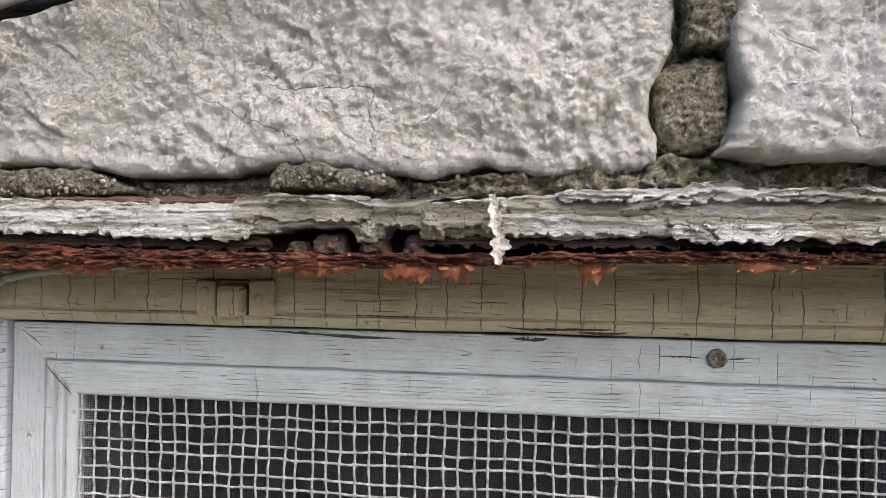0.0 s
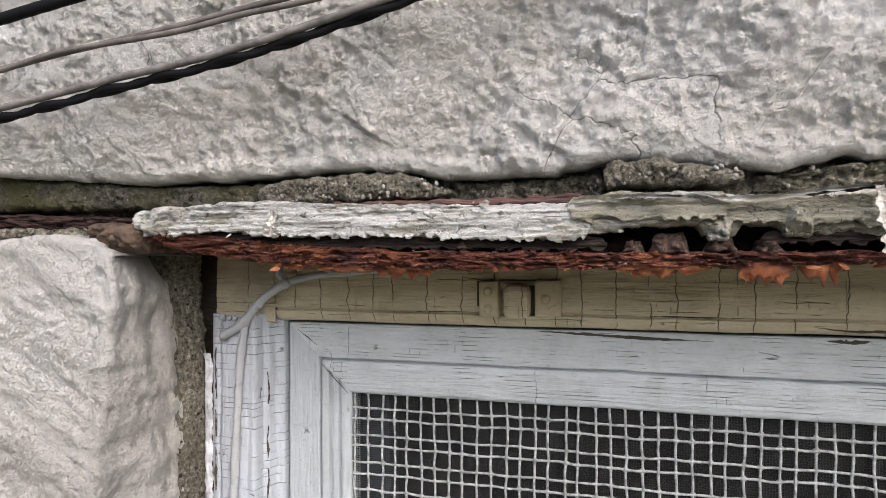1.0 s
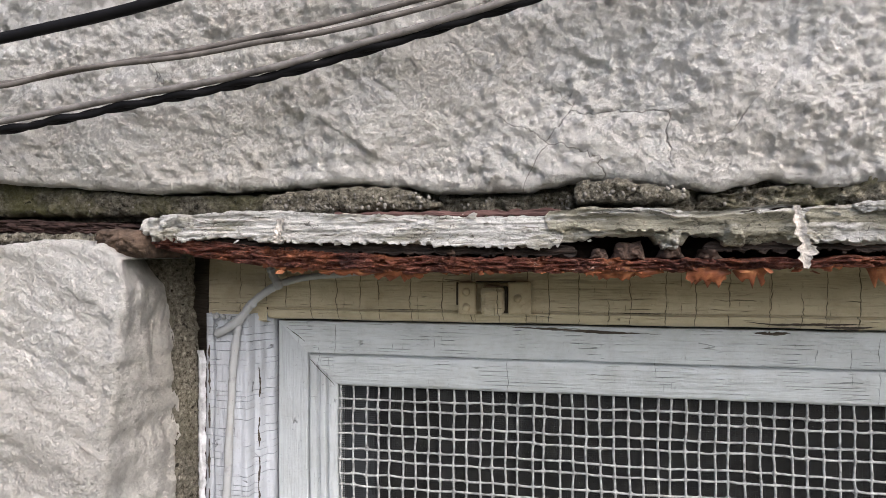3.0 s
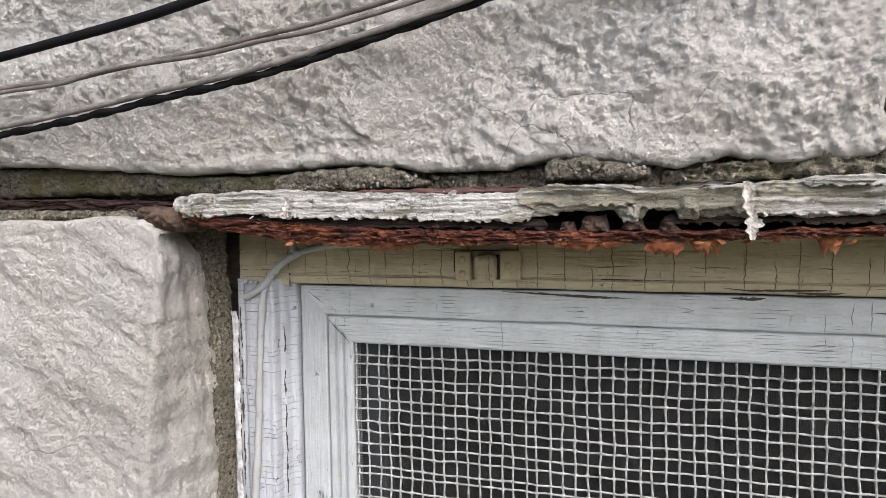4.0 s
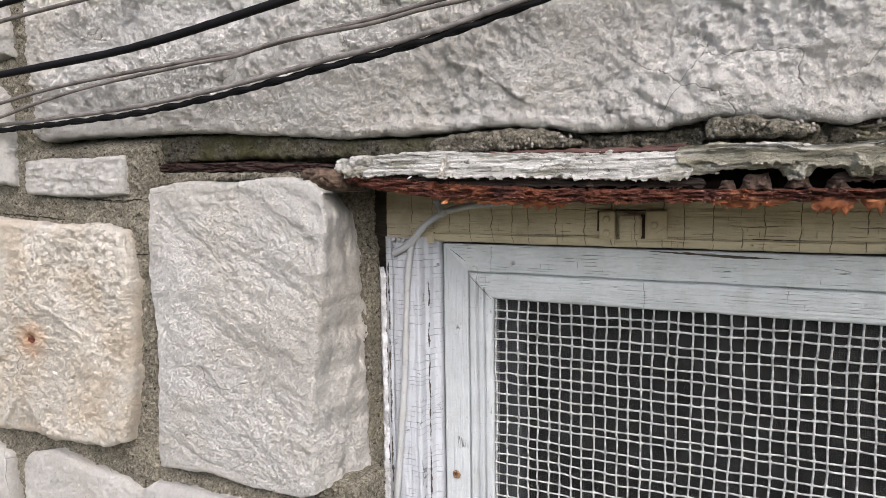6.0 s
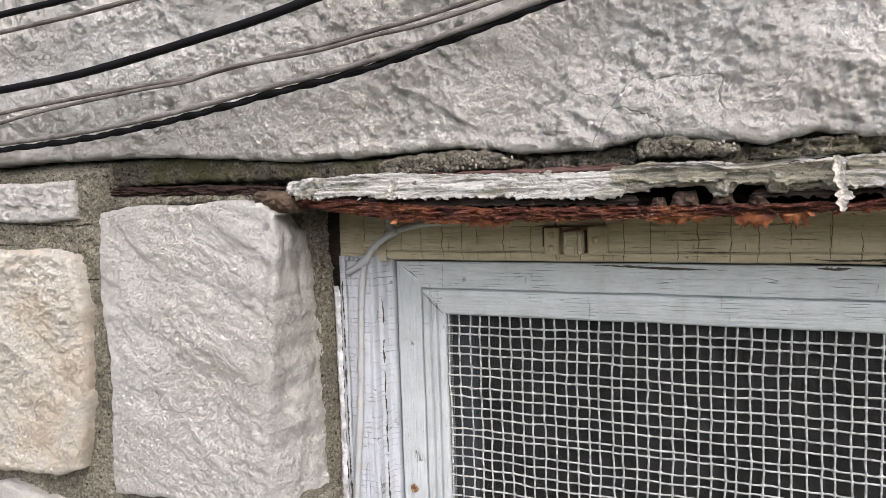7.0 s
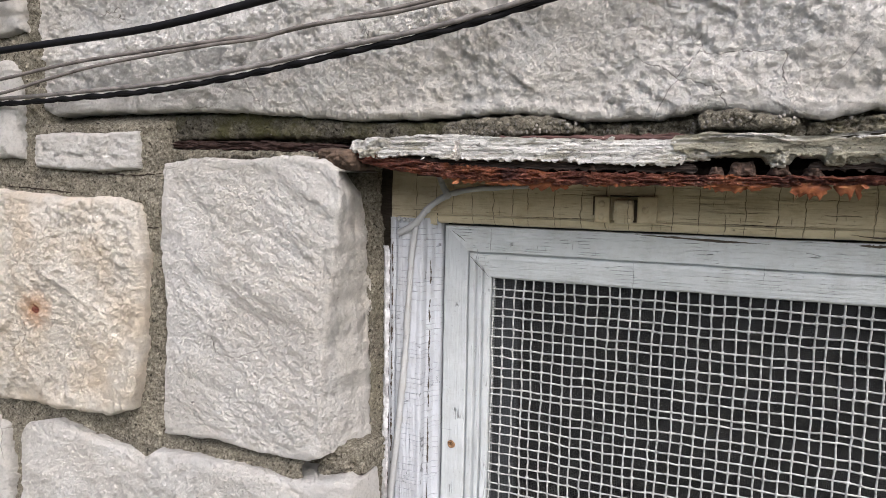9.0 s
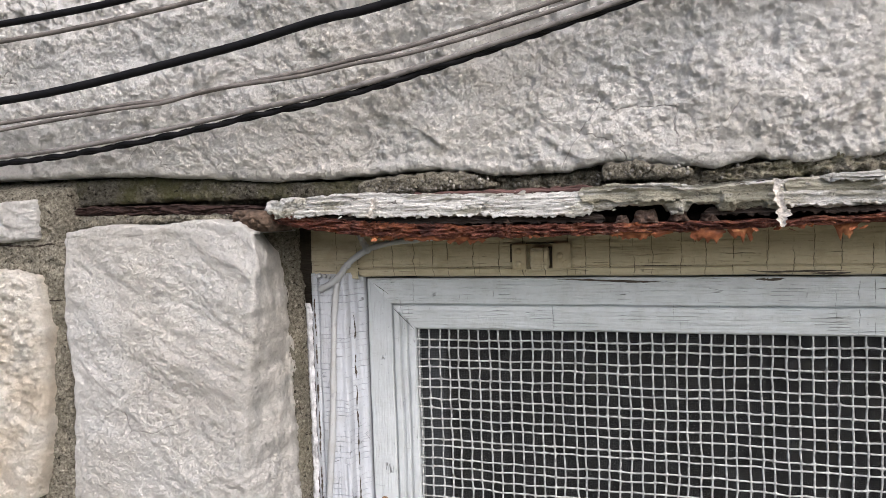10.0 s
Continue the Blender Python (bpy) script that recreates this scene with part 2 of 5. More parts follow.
# khaki tint carries the lintel's shade and warm bounce over cracked grey paint
M_HEAD_SHADED = material("khaki_shaded_paint_head", old_paint((0.475, 0.425, 0.30), (0.29, 0.24, 0.145), [(38, "X", 0.018, 0.75, 0.95), (110, "X", 0.035, 0.25, 0.8), (70, "Z", 0.025, 0.35, 0.8), (45, (0.12, 1, 1), 0.005, 0.25, 0.75)], (0.4, 1, 8)), 0.5)
M_HANGER = material("stained_metal_paint", old_paint((0.45, 0.395, 0.27), (0.24, 0.175, 0.10), [(60, (1, 1, 1), 0.008, 0.3, 0.8)], (1, 1, 1)), 0.55)
M_VINE = material("painted_bark", old_paint((0.36, 0.375, 0.385), (0.26, 0.25, 0.205), [(70, (1, 1, 1), 0.008, 0.2, 0.6)], (2, 2, 2)), 0.6)
M_CAULK = material("old_caulk", plain((0.47, 0.48, 0.50), 0.55, 70, 0.004), 0.85)
M_PEEL = material("peeling_white_paint", peeling_white(0.62, 1.08), 0.8)
M_PEEL_WHITE = material("peeling_white_paint_clean", peeling_white(0.25, 1.2), 0.75)
M_PEEL_GREEN = material("peeling_paint_algae", peeling_white(1.0, 1.0), 0.85)
M_WHITE = material("white_paint_scrap", plain((0.50, 0.47, 0.43), 0.65, 130, 0.006), 0.75)
M_RUST = material("rusted_steel", rust, 0.8, 0.0)
M_FLAKE = material("rust_flake", flake_rust, 0.6)
M_WIRE = material("painted_wire", plain((0.31, 0.324, 0.324), 0.6, 200, 0.0004), 0.6)
M_SCREEN = material("dull_screen_wire", plain((0.034, 0.036, 0.039), 0.6, 40, 0.0001), 0.6)
M_BLACK = material("black_cable_jacket", plain((0.007, 0.007, 0.008), 0.3, 60, 0.0004), 0.65, spec=0.07)
M_GREYCABLE = material("weathered_cable_jacket", plain((0.125, 0.117, 0.112), 0.55, 55, 0.0006), 0.7)
M_THINWIRE = material("brown_grey_wire_jacket", plain((0.105, 0.095, 0.088), 0.5, 55, 0.0006), 0.7)
M_PRIMER = material("red_brown_primer", plain((0.085, 0.047, 0.042), 0.6, 60, 0.003, (0.4, 1, 3)), 0.85)
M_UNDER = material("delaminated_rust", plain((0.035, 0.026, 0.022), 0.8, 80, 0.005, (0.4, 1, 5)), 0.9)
M_DEBRIS = material("rusty_crumbs", plain((0.075, 0.050, 0.039), 0.7, 120, 0.005), 0.95)
M_RUST_OLD = material("buried_rust", plain((0.036, 0.020, 0.017), 0.7, 70, 0.004, (0.4, 1, 4)), 0.85)
# near-black for mortar cracks and for the shade in the lintel's gap
M_GAP_SHADE = material("gap_and_crack_shade", plain((0.022, 0.015, 0.012), 0.5, 120, 0.002), 0.9)
M_DARKWOOD_SHADE = material("dark_wood_and_shade", plain((0.06, 0.05, 0.04), 0.4, 100, 0.001, (1, 1, 6)), 0.9)
M_SCREW = material("rusty_screw", plain((0.20, 0.115, 0.06), 0.8, 260, 0.002), 0.8)
M_DARKSCREW = material("dark_screw", plain((0.15, 0.125, 0.105), 0.9, 260, 0.002), 0.8)
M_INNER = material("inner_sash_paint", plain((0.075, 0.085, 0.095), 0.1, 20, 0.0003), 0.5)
M_ROOM = material("room_gloom", plain((0.03, 0.03, 0.03), 0.1, 5, 0.001), 0.9)
M_BACKDROP = material("dark_backdrop", plain((0.055, 0.075, 0.035), 0.6, 3, 0.2), 0.9)
M_GROUND = material("bounce_ground", plain((0.17, 0.165, 0.12), 0.5, 9, 0.01), 0.95)
M_GLASS = bpy.data.materials.new("window_glass")
M_GLASS.use_nodes = True
gb = M_GLASS.node_tree.nodes["Principled BSDF"]
gb.inputs["Transmission Weight"].default_value, gb.inputs["Roughness"].default_value, gb.inputs["IOR"].default_value = 1.0, 0.02, 1.5


# ---- numeric helpers ----
def hash01(i, j, seed):
    v = np.sin(i * 127.1 + j * 311.7 + seed * 74.7) * 43758.5453
    return v - np.floor(v)


def perlin(x, y, seed=0):
    x, y = np.asarray(x, float), np.asarray(y, float)
    i, j = np.floor(x), np.floor(y)
    fx, fy = x - i, y - j
    u, v = fx * fx * fx * (fx * (fx * 6 - 15) + 10), fy * fy * fy * (fy * (fy * 6 - 15) + 10)

    def corner(a, b):
        g = hash01(i + a, j + b, seed) * 2 * np.pi
        return np.cos(g) * (fx - a) + np.sin(g) * (fy - b)

    low = corner(0, 0) * (1 - u) + corner(1, 0) * u
    high = corner(0, 1) * (1 - u) + corner(1, 1) * u
    return (low * (1 - v) + high * v) * 1.5


def fbm(x, y, octaves=4, seed=0, gain=0.5):
    out, amp = 0.0, 1.0
    for k in range(octaves):
        out = out + amp * perlin(x * 2**k, y * 2**k, seed + 13 * k)
        amp *= gain
    return out


def scoops(x, z, cell, bowl, tilt, seed):
    """Broken-stone relief: shallow dishes that meet in sharp ridges, cell metres apart."""
    i0, j0 = np.floor(x / cell), np.floor(z / cell)
    best = np.full(np.shape(x), 1e9)
    for di in (-1, 0, 1):
        for dj in (-1, 0, 1):
            i, j = i0 + di, j0 + dj
            dx = x - (i + hash01(i, j, seed)) * cell
            dz = z - (j + hash01(i, j, seed + 1)) * cell
            plane = tilt * ((hash01(i, j, seed + 2) - 0.5) * dx + (hash01(i, j, seed + 3) - 0.5) * dz)
            best = np.minimum(best, plane + bowl * (dx * dx + dz * dz) + 0.06 * cell * (hash01(i, j, seed + 4) - 0.5))
    return best


def line(points, n):
    """n points evenly along a polyline, softened."""
    p = np.array(points, float)
    s = np.r_[0, np.cumsum(np.hypot(*np.diff(p, axis=0).T))]
    w = np.linspace(0, s[-1], n)
    return np.stack([np.interp(w, s, p[:, k]) for k in range(p.shape[1])], 1)


def mesh_object(name, verts, faces, mat, parent=None, smooth=True, label=""):
    me = bpy.data.meshes.new(name)
    me.from_pydata(np.asarray(verts).tolist(), [], faces if isinstance(faces, list) else faces.tolist())
    me.materials.append(mat)
    if smooth:
        me.polygons.foreach_set("use_smooth", np.ones(len(me.polygons), bool))
    me.update()
    ob = new(name, me)
    if parent:
        ob.parent = parent
    if label:
        ob["label"] = label
    return ob


def grid_faces(rows, cols, closed=False):
    i = np.arange(rows - 1)[:, None]
    j = np.arange(cols if closed else cols - 1)[None, :]
    k = (j + 1) % cols
    return np.stack([i * cols + j, i * cols + k, (i + 1) * cols + k, (i + 1) * cols + j], -1).reshape(-1, 4)


def sheet(name, x, y, z, mat, parent=None, label=""):
    rows, cols = x.shape
    return mesh_object(name, np.stack([x, y, z], -1).reshape(-1, 3), grid_faces(rows, cols), mat, parent, True, label)


def part(name, bm, mat, parent=None, label="", smooth=False):
    bmesh.ops.recalc_face_normals(bm, faces=bm.faces)
    me = bpy.data.meshes.new(name)
    bm.to_mesh(me)
    bm.free()
    me.materials.append(mat)
    if smooth:
        me.polygons.foreach_set("use_smooth", np.ones(len(me.polygons), bool))
    ob = new(name, me)
    if parent:
        ob.parent = parent
    if label:
        ob["label"] = label
    return ob


def box(bm, x0, x1, y0, y1, z0, z1, bevel=0.0):
    made = bmesh.ops.create_cube(bm, size=1, matrix=Matrix.Translation(((x0 + x1) / 2, (y0 + y1) / 2, (z0 + z1) / 2)) @ Matrix.Diagonal((x1 - x0, y1 - y0, z1 - z0, 1)))
    if bevel:
        edges = list({e for v in made["verts"] for e in v.link_edges})
        bmesh.ops.bevel(bm, geom=edges, offset=bevel, segments=2, profile=0.5, affect="EDGES")


def empty(name):
    return new(name)


def line3(points, n):
    p = np.array(points, float)
    s = np.r_[0, np.cumsum(np.linalg.norm(np.diff(p, axis=0), axis=1))]
    w = np.linspace(0, s[-1], n)
    return np.stack([np.interp(w, s, p[:, k]) for k in range(3)], 1)


def tube(name, points, radius, mat, parent=None, sides=10, label="", rough=0.0, seed=0):
    """A tube along a fine polyline; radius may be an array."""
    p = np.asarray(points, float)
    n = len(p)
    tan = np.gradient(p, axis=0)
    tan /= np.linalg.norm(tan, axis=1)[:, None]
    ref = np.array([0, 1.0, 0])
    side = np.cross(tan, ref)
    bad = np.linalg.norm(side, axis=1) < 1e-6
    side[bad] = (1, 0, 0)
    side /= np.linalg.norm(side, axis=1)[:, None]
    up = np.cross(side, tan)
    a = np.linspace(0, 2 * np.pi, sides, endpoint=False)
    r = np.broadcast_to(np.asarray(radius, float), (n,))[:, None] * np.ones((n, sides))
    if rough:
        s = np.r_[0, np.cumsum(np.linalg.norm(np.diff(p, axis=0), axis=1))][:, None]
        r = r * (1 + rough * fbm(s * 60 + 0 * a, a[None, :] * 1.2 + 0 * s, 3, seed))
    v = p[:, None] + r[..., None] * (np.cos(a)[None, :, None] * side[:, None] + np.sin(a)[None, :, None] * up[:, None])
    faces = grid_faces(n, sides, True).tolist()
    faces += [list(range(sides))[::-1], [(n - 1) * sides + k for k in range(sides)]]
    return mesh_object(name, v.reshape(-1, 3), faces, mat, parent, True, label)


# ---- the stone wall ----
WALL_BACK = 0.12
MORTAR_Y = -0.092
OPEN_L, OPEN_T = -0.125, 1.598


def mortar_y(x, z, seed=3):
    """The front of the mortar: struck nearly flush left of the window, raked deep above it."""
    proud = np.clip(np.maximum((-0.330 - x) / 0.012, (1.222 - z) / 0.012), 0, 1) * np.maximum(np.clip((1.64 - z) / 0.02, 0, 1), np.clip((-0.53 - x) / 0.02, 0, 1))
    return MORTAR_Y - 0.041 * proud + 0.004 * fbm(x * 14, z * 14, 3, seed) + 0.0034 * fbm(x * 70, z * 70, 4, seed + 5, 0.65) - 0.003 * np.abs(fbm(x * 160, z * 160, 2, seed + 9))


def mortar_sheet(x0, x1, z0, z1, step, seed):
    nx, nz = int((x1 - x0) / step) + 1, int((z1 - z0) / step) + 1
    x, z = np.meshgrid(np.linspace(x0, x1, nx), np.linspace(z0, z1, nz))
    return x, mortar_y(x, z, seed), z


def stone(name, bottom, top, left, right, face, step=0.0022, bulge=0.006, rock=1.0, seed=0, flare=(0, 0, 0, 0), mat=None, depth=0.06, tilt=(0.0, 0.0), edge=0.010, extra=None, ragged=0.0022, worn=0.0, side=None, label=""):
    """A rock-faced stone between four outlines in the wall's plane; face is the y of its front; flare widens left, right, bottom, top towards the back; side gives a dressed right-hand side its splay by height."""
    width = max(p[0] for p in right) - min(p[0] for p in left)
    height = max(p[1] for p in top) - min(p[1] for p in bottom)
    nu, nv = max(8, int(width / step)), max(8, int(height / step))
    b, t, l, r = line(bottom, nu), line(top, nu), line(left, nv), line(right, nv)
    l[0], l[-1], r[0], r[-1] = b[0], t[0], b[-1], t[-1]
    u, v = np.linspace(0, 1, nu)[None, :, None], np.linspace(0, 1, nv)[:, None, None]
    p = (1 - v) * b[None] + v * t[None] + (1 - u) * l[:, None] + u * r[:, None]
    p = p - ((1 - u) * (1 - v) * b[0] + u * (1 - v) * b[-1] + (1 - u) * v * t[0] + u * v * t[-1])
    x, z = p[..., 0], p[..., 1]
    uu, vv = u[..., 0] + 0 * x, v[..., 0] + 0 * x
    dl, dr, db, dt = uu * width, (1 - uu) * width, vv * height, (1 - vv) * height
    near = np.minimum(np.minimum(dl, dr), np.minimum(db, dt))
    fade = np.exp(-near / 0.012)
    x = x + ragged * fade * fbm(z * 45, x * 45, 3, seed + 1)
    z = z + ragged * fade * fbm(x * 45, z * 45, 3, seed + 2)
    wx = 0.007 * fbm(x * 14, z * 14, 3, seed + 3)
    wz = 0.007 * fbm(x * 14, z * 14, 3, seed + 4)
    fx, fz = 0.0022 * fbm(x * 90, z * 90, 2, seed + 13), 0.0022 * fbm(x * 90, z * 90, 2, seed + 14)
    ga, gb = 0.86 * x - 0.5 * z, 0.5 * x + 0.86 * z
    rough = np.clip(0.85 + 0.6 * fbm(x * 9, z * 9, 2, seed + 12), 0.5, 1.25)
    h = 0.006 * fbm(x * 6, z * 7, 3, seed + 5)
    h = h + 0.8 * scoops(0.75 * (ga + wx), gb + wz, 0.048, 2.4, 0.50, seed + 6)
    h = h - 0.58 * rough * scoops(1.1 * (ga + wx + fx), 0.9 * (gb + wz + fz), 0.021, 3.2, 0.55, seed + 16)
    h = h + 0.65 * rough * scoops(x + fx, z + fz, 0.0095, 5.5, 0.55, seed + 26)
    h = h * (1 - 0.55 * worn) + worn * (0.0052 * fbm(ga * 15, gb * 27, 3, seed + 17, 0.45) + 0.0018 * fbm(x * 95, z * 95, 2, seed + 18))
    h = h + rough * (0.0034 - 0.0012 * worn) * fbm(x * 85, z * 85, 4, seed + 8, 0.66) + 0.0011 * fbm(x * 260, z * 260, 2, seed + 9)
    calm = 0.35 if side else 0.5
    h = (h - 0.002) * (calm + (1 - calm) * np.clip(near / 0.016, 0, 1))
    h = h * rock
    dome = bulge * (1 - (2 * uu - 1) ** 4) * (1 - (2 * vv - 1) ** 4)
    k = np.clip(near / edge, 0, 1)
    drop = edge * 0.8 * (1 - np.sqrt(1 - (1 - k) ** 2))
    y = face + tilt[0] * (uu - 0.5) + tilt[1] * (vv - 0.5) - dome - h + drop
    if extra:
        y = y + extra(x, z)
    rings = 26 if side else 12
    x, y, z = (np.pad(a, rings, mode="edge") for a in (x, y, z))
    ku = np.abs(np.clip(np.arange(nu + 2 * rings) - rings, 0, nu - 1) - (np.arange(nu + 2 * rings) - rings))[None, :]
    kv = np.abs(np.clip(np.arange(nv + 2 * rings) - rings, 0, nv - 1) - (np.arange(nv + 2 * rings) - rings))[:, None]
    back = np.maximum(ku, kv) / rings
    y = y + depth * back
    cols, rows = np.arange(nu + 2 * rings), np.arange(nv + 2 * rings)
    if side:
        on = (cols >= nu + rings)[None, :] * np.clip(back * 4, 0, 1)
        x = x + (side(z) * back + 0.006 * np.clip(back * 3, 0, 1) * fbm(z * 16, y * 30, 3, seed + 15) + 0.0014 * fbm(z * 60 + 9, y * 120, 3, seed + 19)) * (cols >= nu + rings)[None, :]
        y = y + on * (face + depth * back + 0.004 * fbm(z * 9, back * 1.5, 2, seed + 20) - y) * np.clip(back * 2, 0, 1)
    else:
        wob = 1 + 0.025 * fbm(z * 30, x * 0 + y * 20, 2, seed + 11)
        x = x - flare[0] * back * (cols < rings)[None, :] * wob + flare[1] * back * wob * (cols >= nu + rings)[None, :]
        z = z - flare[2] * back * (rows < rings)[:, None] * wob + flare[3] * back * (rows >= nv + rings)[:, None] * wob
    return sheet(name, x, y, z, mat or M_STONE, wall, label)


# mortar bed: the wall's own mesh, with the window's opening left out
pieces = [mortar_sheet(-0.86, OPEN_L, 1.0, 1.97, 0.003, 3), mortar_sheet(OPEN_L, 0.9, OPEN_T, 1.97, 0.003, 3)]
vs, fs, base = [], [], 0
for x, y, z in pieces:
    vs.append(np.stack([x, y, z], -1).reshape(-1, 3))
    fs += (grid_faces(*x.shape) + base).tolist()
    base += x.size
wall = mesh_object("wall_front", np.vstack(vs), fs, M_MORTAR)
tagged(wall, "rock-faced pale limestone wall with wide grey mortar joints", "wall", kind="structure")


stone("stone", [(-0.548, 1.645), (-0.5255, 1.6345), (-0.455, 1.638), (-0.281, 1.6372), (-0.131, 1.627), (-0.067, 1.621), (0.024, 1.622), (0.1305, 1.6254), (0.194, 1.6177), (0.255, 1.6162), (0.305, 1.6245), (0.377, 1.6178), (0.400, 1.6148), (0.4406, 1.6228), (0.484, 1.6158), (0.5417, 1.620), (0.549, 1.625)],
      [(-0.56, 1.90), (0.0, 1.905), (0.562, 1.90)], [(-0.548, 1.645), (-0.543, 1.717), (-0.555, 1.793), (-0.56, 1.90)],
      [(0.549, 1.625), (0.550, 1.632), (0.5445, 1.652), (0.545, 1.669), (0.5585, 1.6976), (0.560, 1.731), (0.562, 1.90)],
      -0.128, 0.0018, 0.004, 1.15, 11, worn=0.15, mat=M_STONE_PALE, tilt=(0.026, 0.0), label="long pale grey limestone block with a chiselled rough face")
stone("stone", [(0.583, 1.626), (0.6178, 1.622), (0.668, 1.6225), (0.89, 1.622)], [(0.592, 1.90), (0.89, 1.90)],
      [(0.583, 1.626), (0.5886, 1.633), (0.596, 1.664), (0.588, 1.694), (0.5915, 1.725), (0.592, 1.90)], [(0.89, 1.622), (0.89, 1.90)],
      -0.134, 0.002, 0.006, 1.15, 23, worn=0.15, mat=M_STONE_PALE)
stone("stone", [(-0.332, 1.219), (-0.245, 1.224), (-0.172, 1.219), (-0.111, 1.221), (-0.093, 1.229)], [(-0.322, 1.571), (-0.255, 1.579), (-0.204, 1.5755), (-0.14, 1.581), (-0.090, 1.578), (-0.073, 1.562)],
      [(-0.332, 1.219), (-0.329, 1.303), (-0.323, 1.392), (-0.3325, 1.464), (-0.328, 1.528), (-0.322, 1.571)], [(-0.093, 1.229), (-0.090, 1.322), (-0.085, 1.381), (-0.079, 1.432), (-0.073, 1.483), (-0.066, 1.540), (-0.073, 1.562)],
      -0.148, 0.0018, 0.004, 0.72, 37, depth=0.095, edge=0.006, worn=0.85, mat=M_STONE_GREY, label="tall squared limestone corner block beside the window",
      side=lambda z: np.interp(z, [1.23, 1.322, 1.381, 1.432, 1.483, 1.54, 1.57], [0.020, 0.016, 0.008, -0.002, -0.013, -0.028, -0.045]))
stone("stone", [(-0.72, 1.222), (-0.637, 1.223), (-0.495, 1.228), (-0.42, 1.232), (-0.385, 1.244)], [(-0.72, 1.533), (-0.61, 1.531), (-0.50, 1.525), (-0.407, 1.526), (-0.372, 1.519)],
      [(-0.72, 1.222), (-0.72, 1.533)], [(-0.385, 1.244), (-0.372, 1.285), (-0.362, 1.375), (-0.358, 1.456), (-0.372, 1.519)],
      -0.158, 0.002, 0.005, 1.0, 41, mat=M_STONE_WARM, edge=0.012,
      extra=lambda x, z: 0.007 * np.exp(-(((x + 0.553) / 0.010) ** 2 + ((z - 1.366) / 0.008) ** 2)), label="cream limestone block with a rusty iron stain")
stone("stone", [(-0.557, 1.565), (-0.50, 1.561), (-0.42, 1.560), (-0.371, 1.564)], [(-0.554, 1.609), (-0.50, 1.612), (-0.428, 1.610), (-0.369, 1.612)], [(-0.557, 1.565), (-0.554, 1.609)], [(-0.371, 1.564), (-0.368, 1.588), (-0.369, 1.612)], -0.147, 0.0016, 0.003, 0.9, 43, mat=M_STONE_GREY, edge=0.006, ragged=0.001)
stone("stone", [(-0.76, 1.577), (-0.588, 1.577)], [(-0.76, 1.713), (-0.61, 1.713), (-0.590, 1.70)], [(-0.76, 1.577), (-0.76, 1.713)], [(-0.588, 1.577), (-0.5875, 1.65), (-0.590, 1.70)], -0.150, 0.0025, 0.004, 0.7, 47)
stone("stone", [(-0.76, 1.747), (-0.61, 1.747), (-0.570, 1.751)], [(-0.76, 1.90), (-0.584, 1.90)], [(-0.76, 1.747), (-0.76, 1.90)], [(-0.570, 1.751), (-0.5775, 1.79), (-0.584, 1.90)], -0.150, 0.0025, 0.004, 0.8, 53)
stone("stone", [(-0.62, 1.02), (-0.372, 1.02)], [(-0.612, 1.172), (-0.600, 1.190), (-0.535, 1.205), (-0.474, 1.192), (-0.40, 1.184), (-0.378, 1.172)], [(-0.62, 1.02), (-0.614, 1.1), (-0.612, 1.172)], [(-0.372, 1.02), (-0.374, 1.1), (-0.378, 1.172)], -0.148, 0.0022, 0.005, 0.7, 59, edge=0.008, ragged=0.0)
stone("stone", [(-0.374, 1.02), (-0.03, 1.02)], [(-0.386, 1.168), (-0.349, 1.193), (-0.291, 1.196), (-0.21, 1.198), (-0.143, 1.191), (-0.095, 1.199), (-0.066, 1.208), (-0.052, 1.200)], [(-0.374, 1.02), (-0.386, 1.168)], [(-0.030, 1.02), (-0.040, 1.1), (-0.052, 1.200)], -0.149, 0.0022, 0.005, 0.7, 61, edge=0.009, ragged=0.0)
stone("stone", [(-0.80, 1.02), (-0.648, 1.02)], [(-0.80, 1.20), (-0.70, 1.20), (-0.648, 1.176)], [(-0.80, 1.02), (-0.80, 1.20)], [(-0.648, 1.02), (-0.642, 1.1), (-0.648, 1.176)], -0.150, 0.0025, 0.005, 0.7, 67)


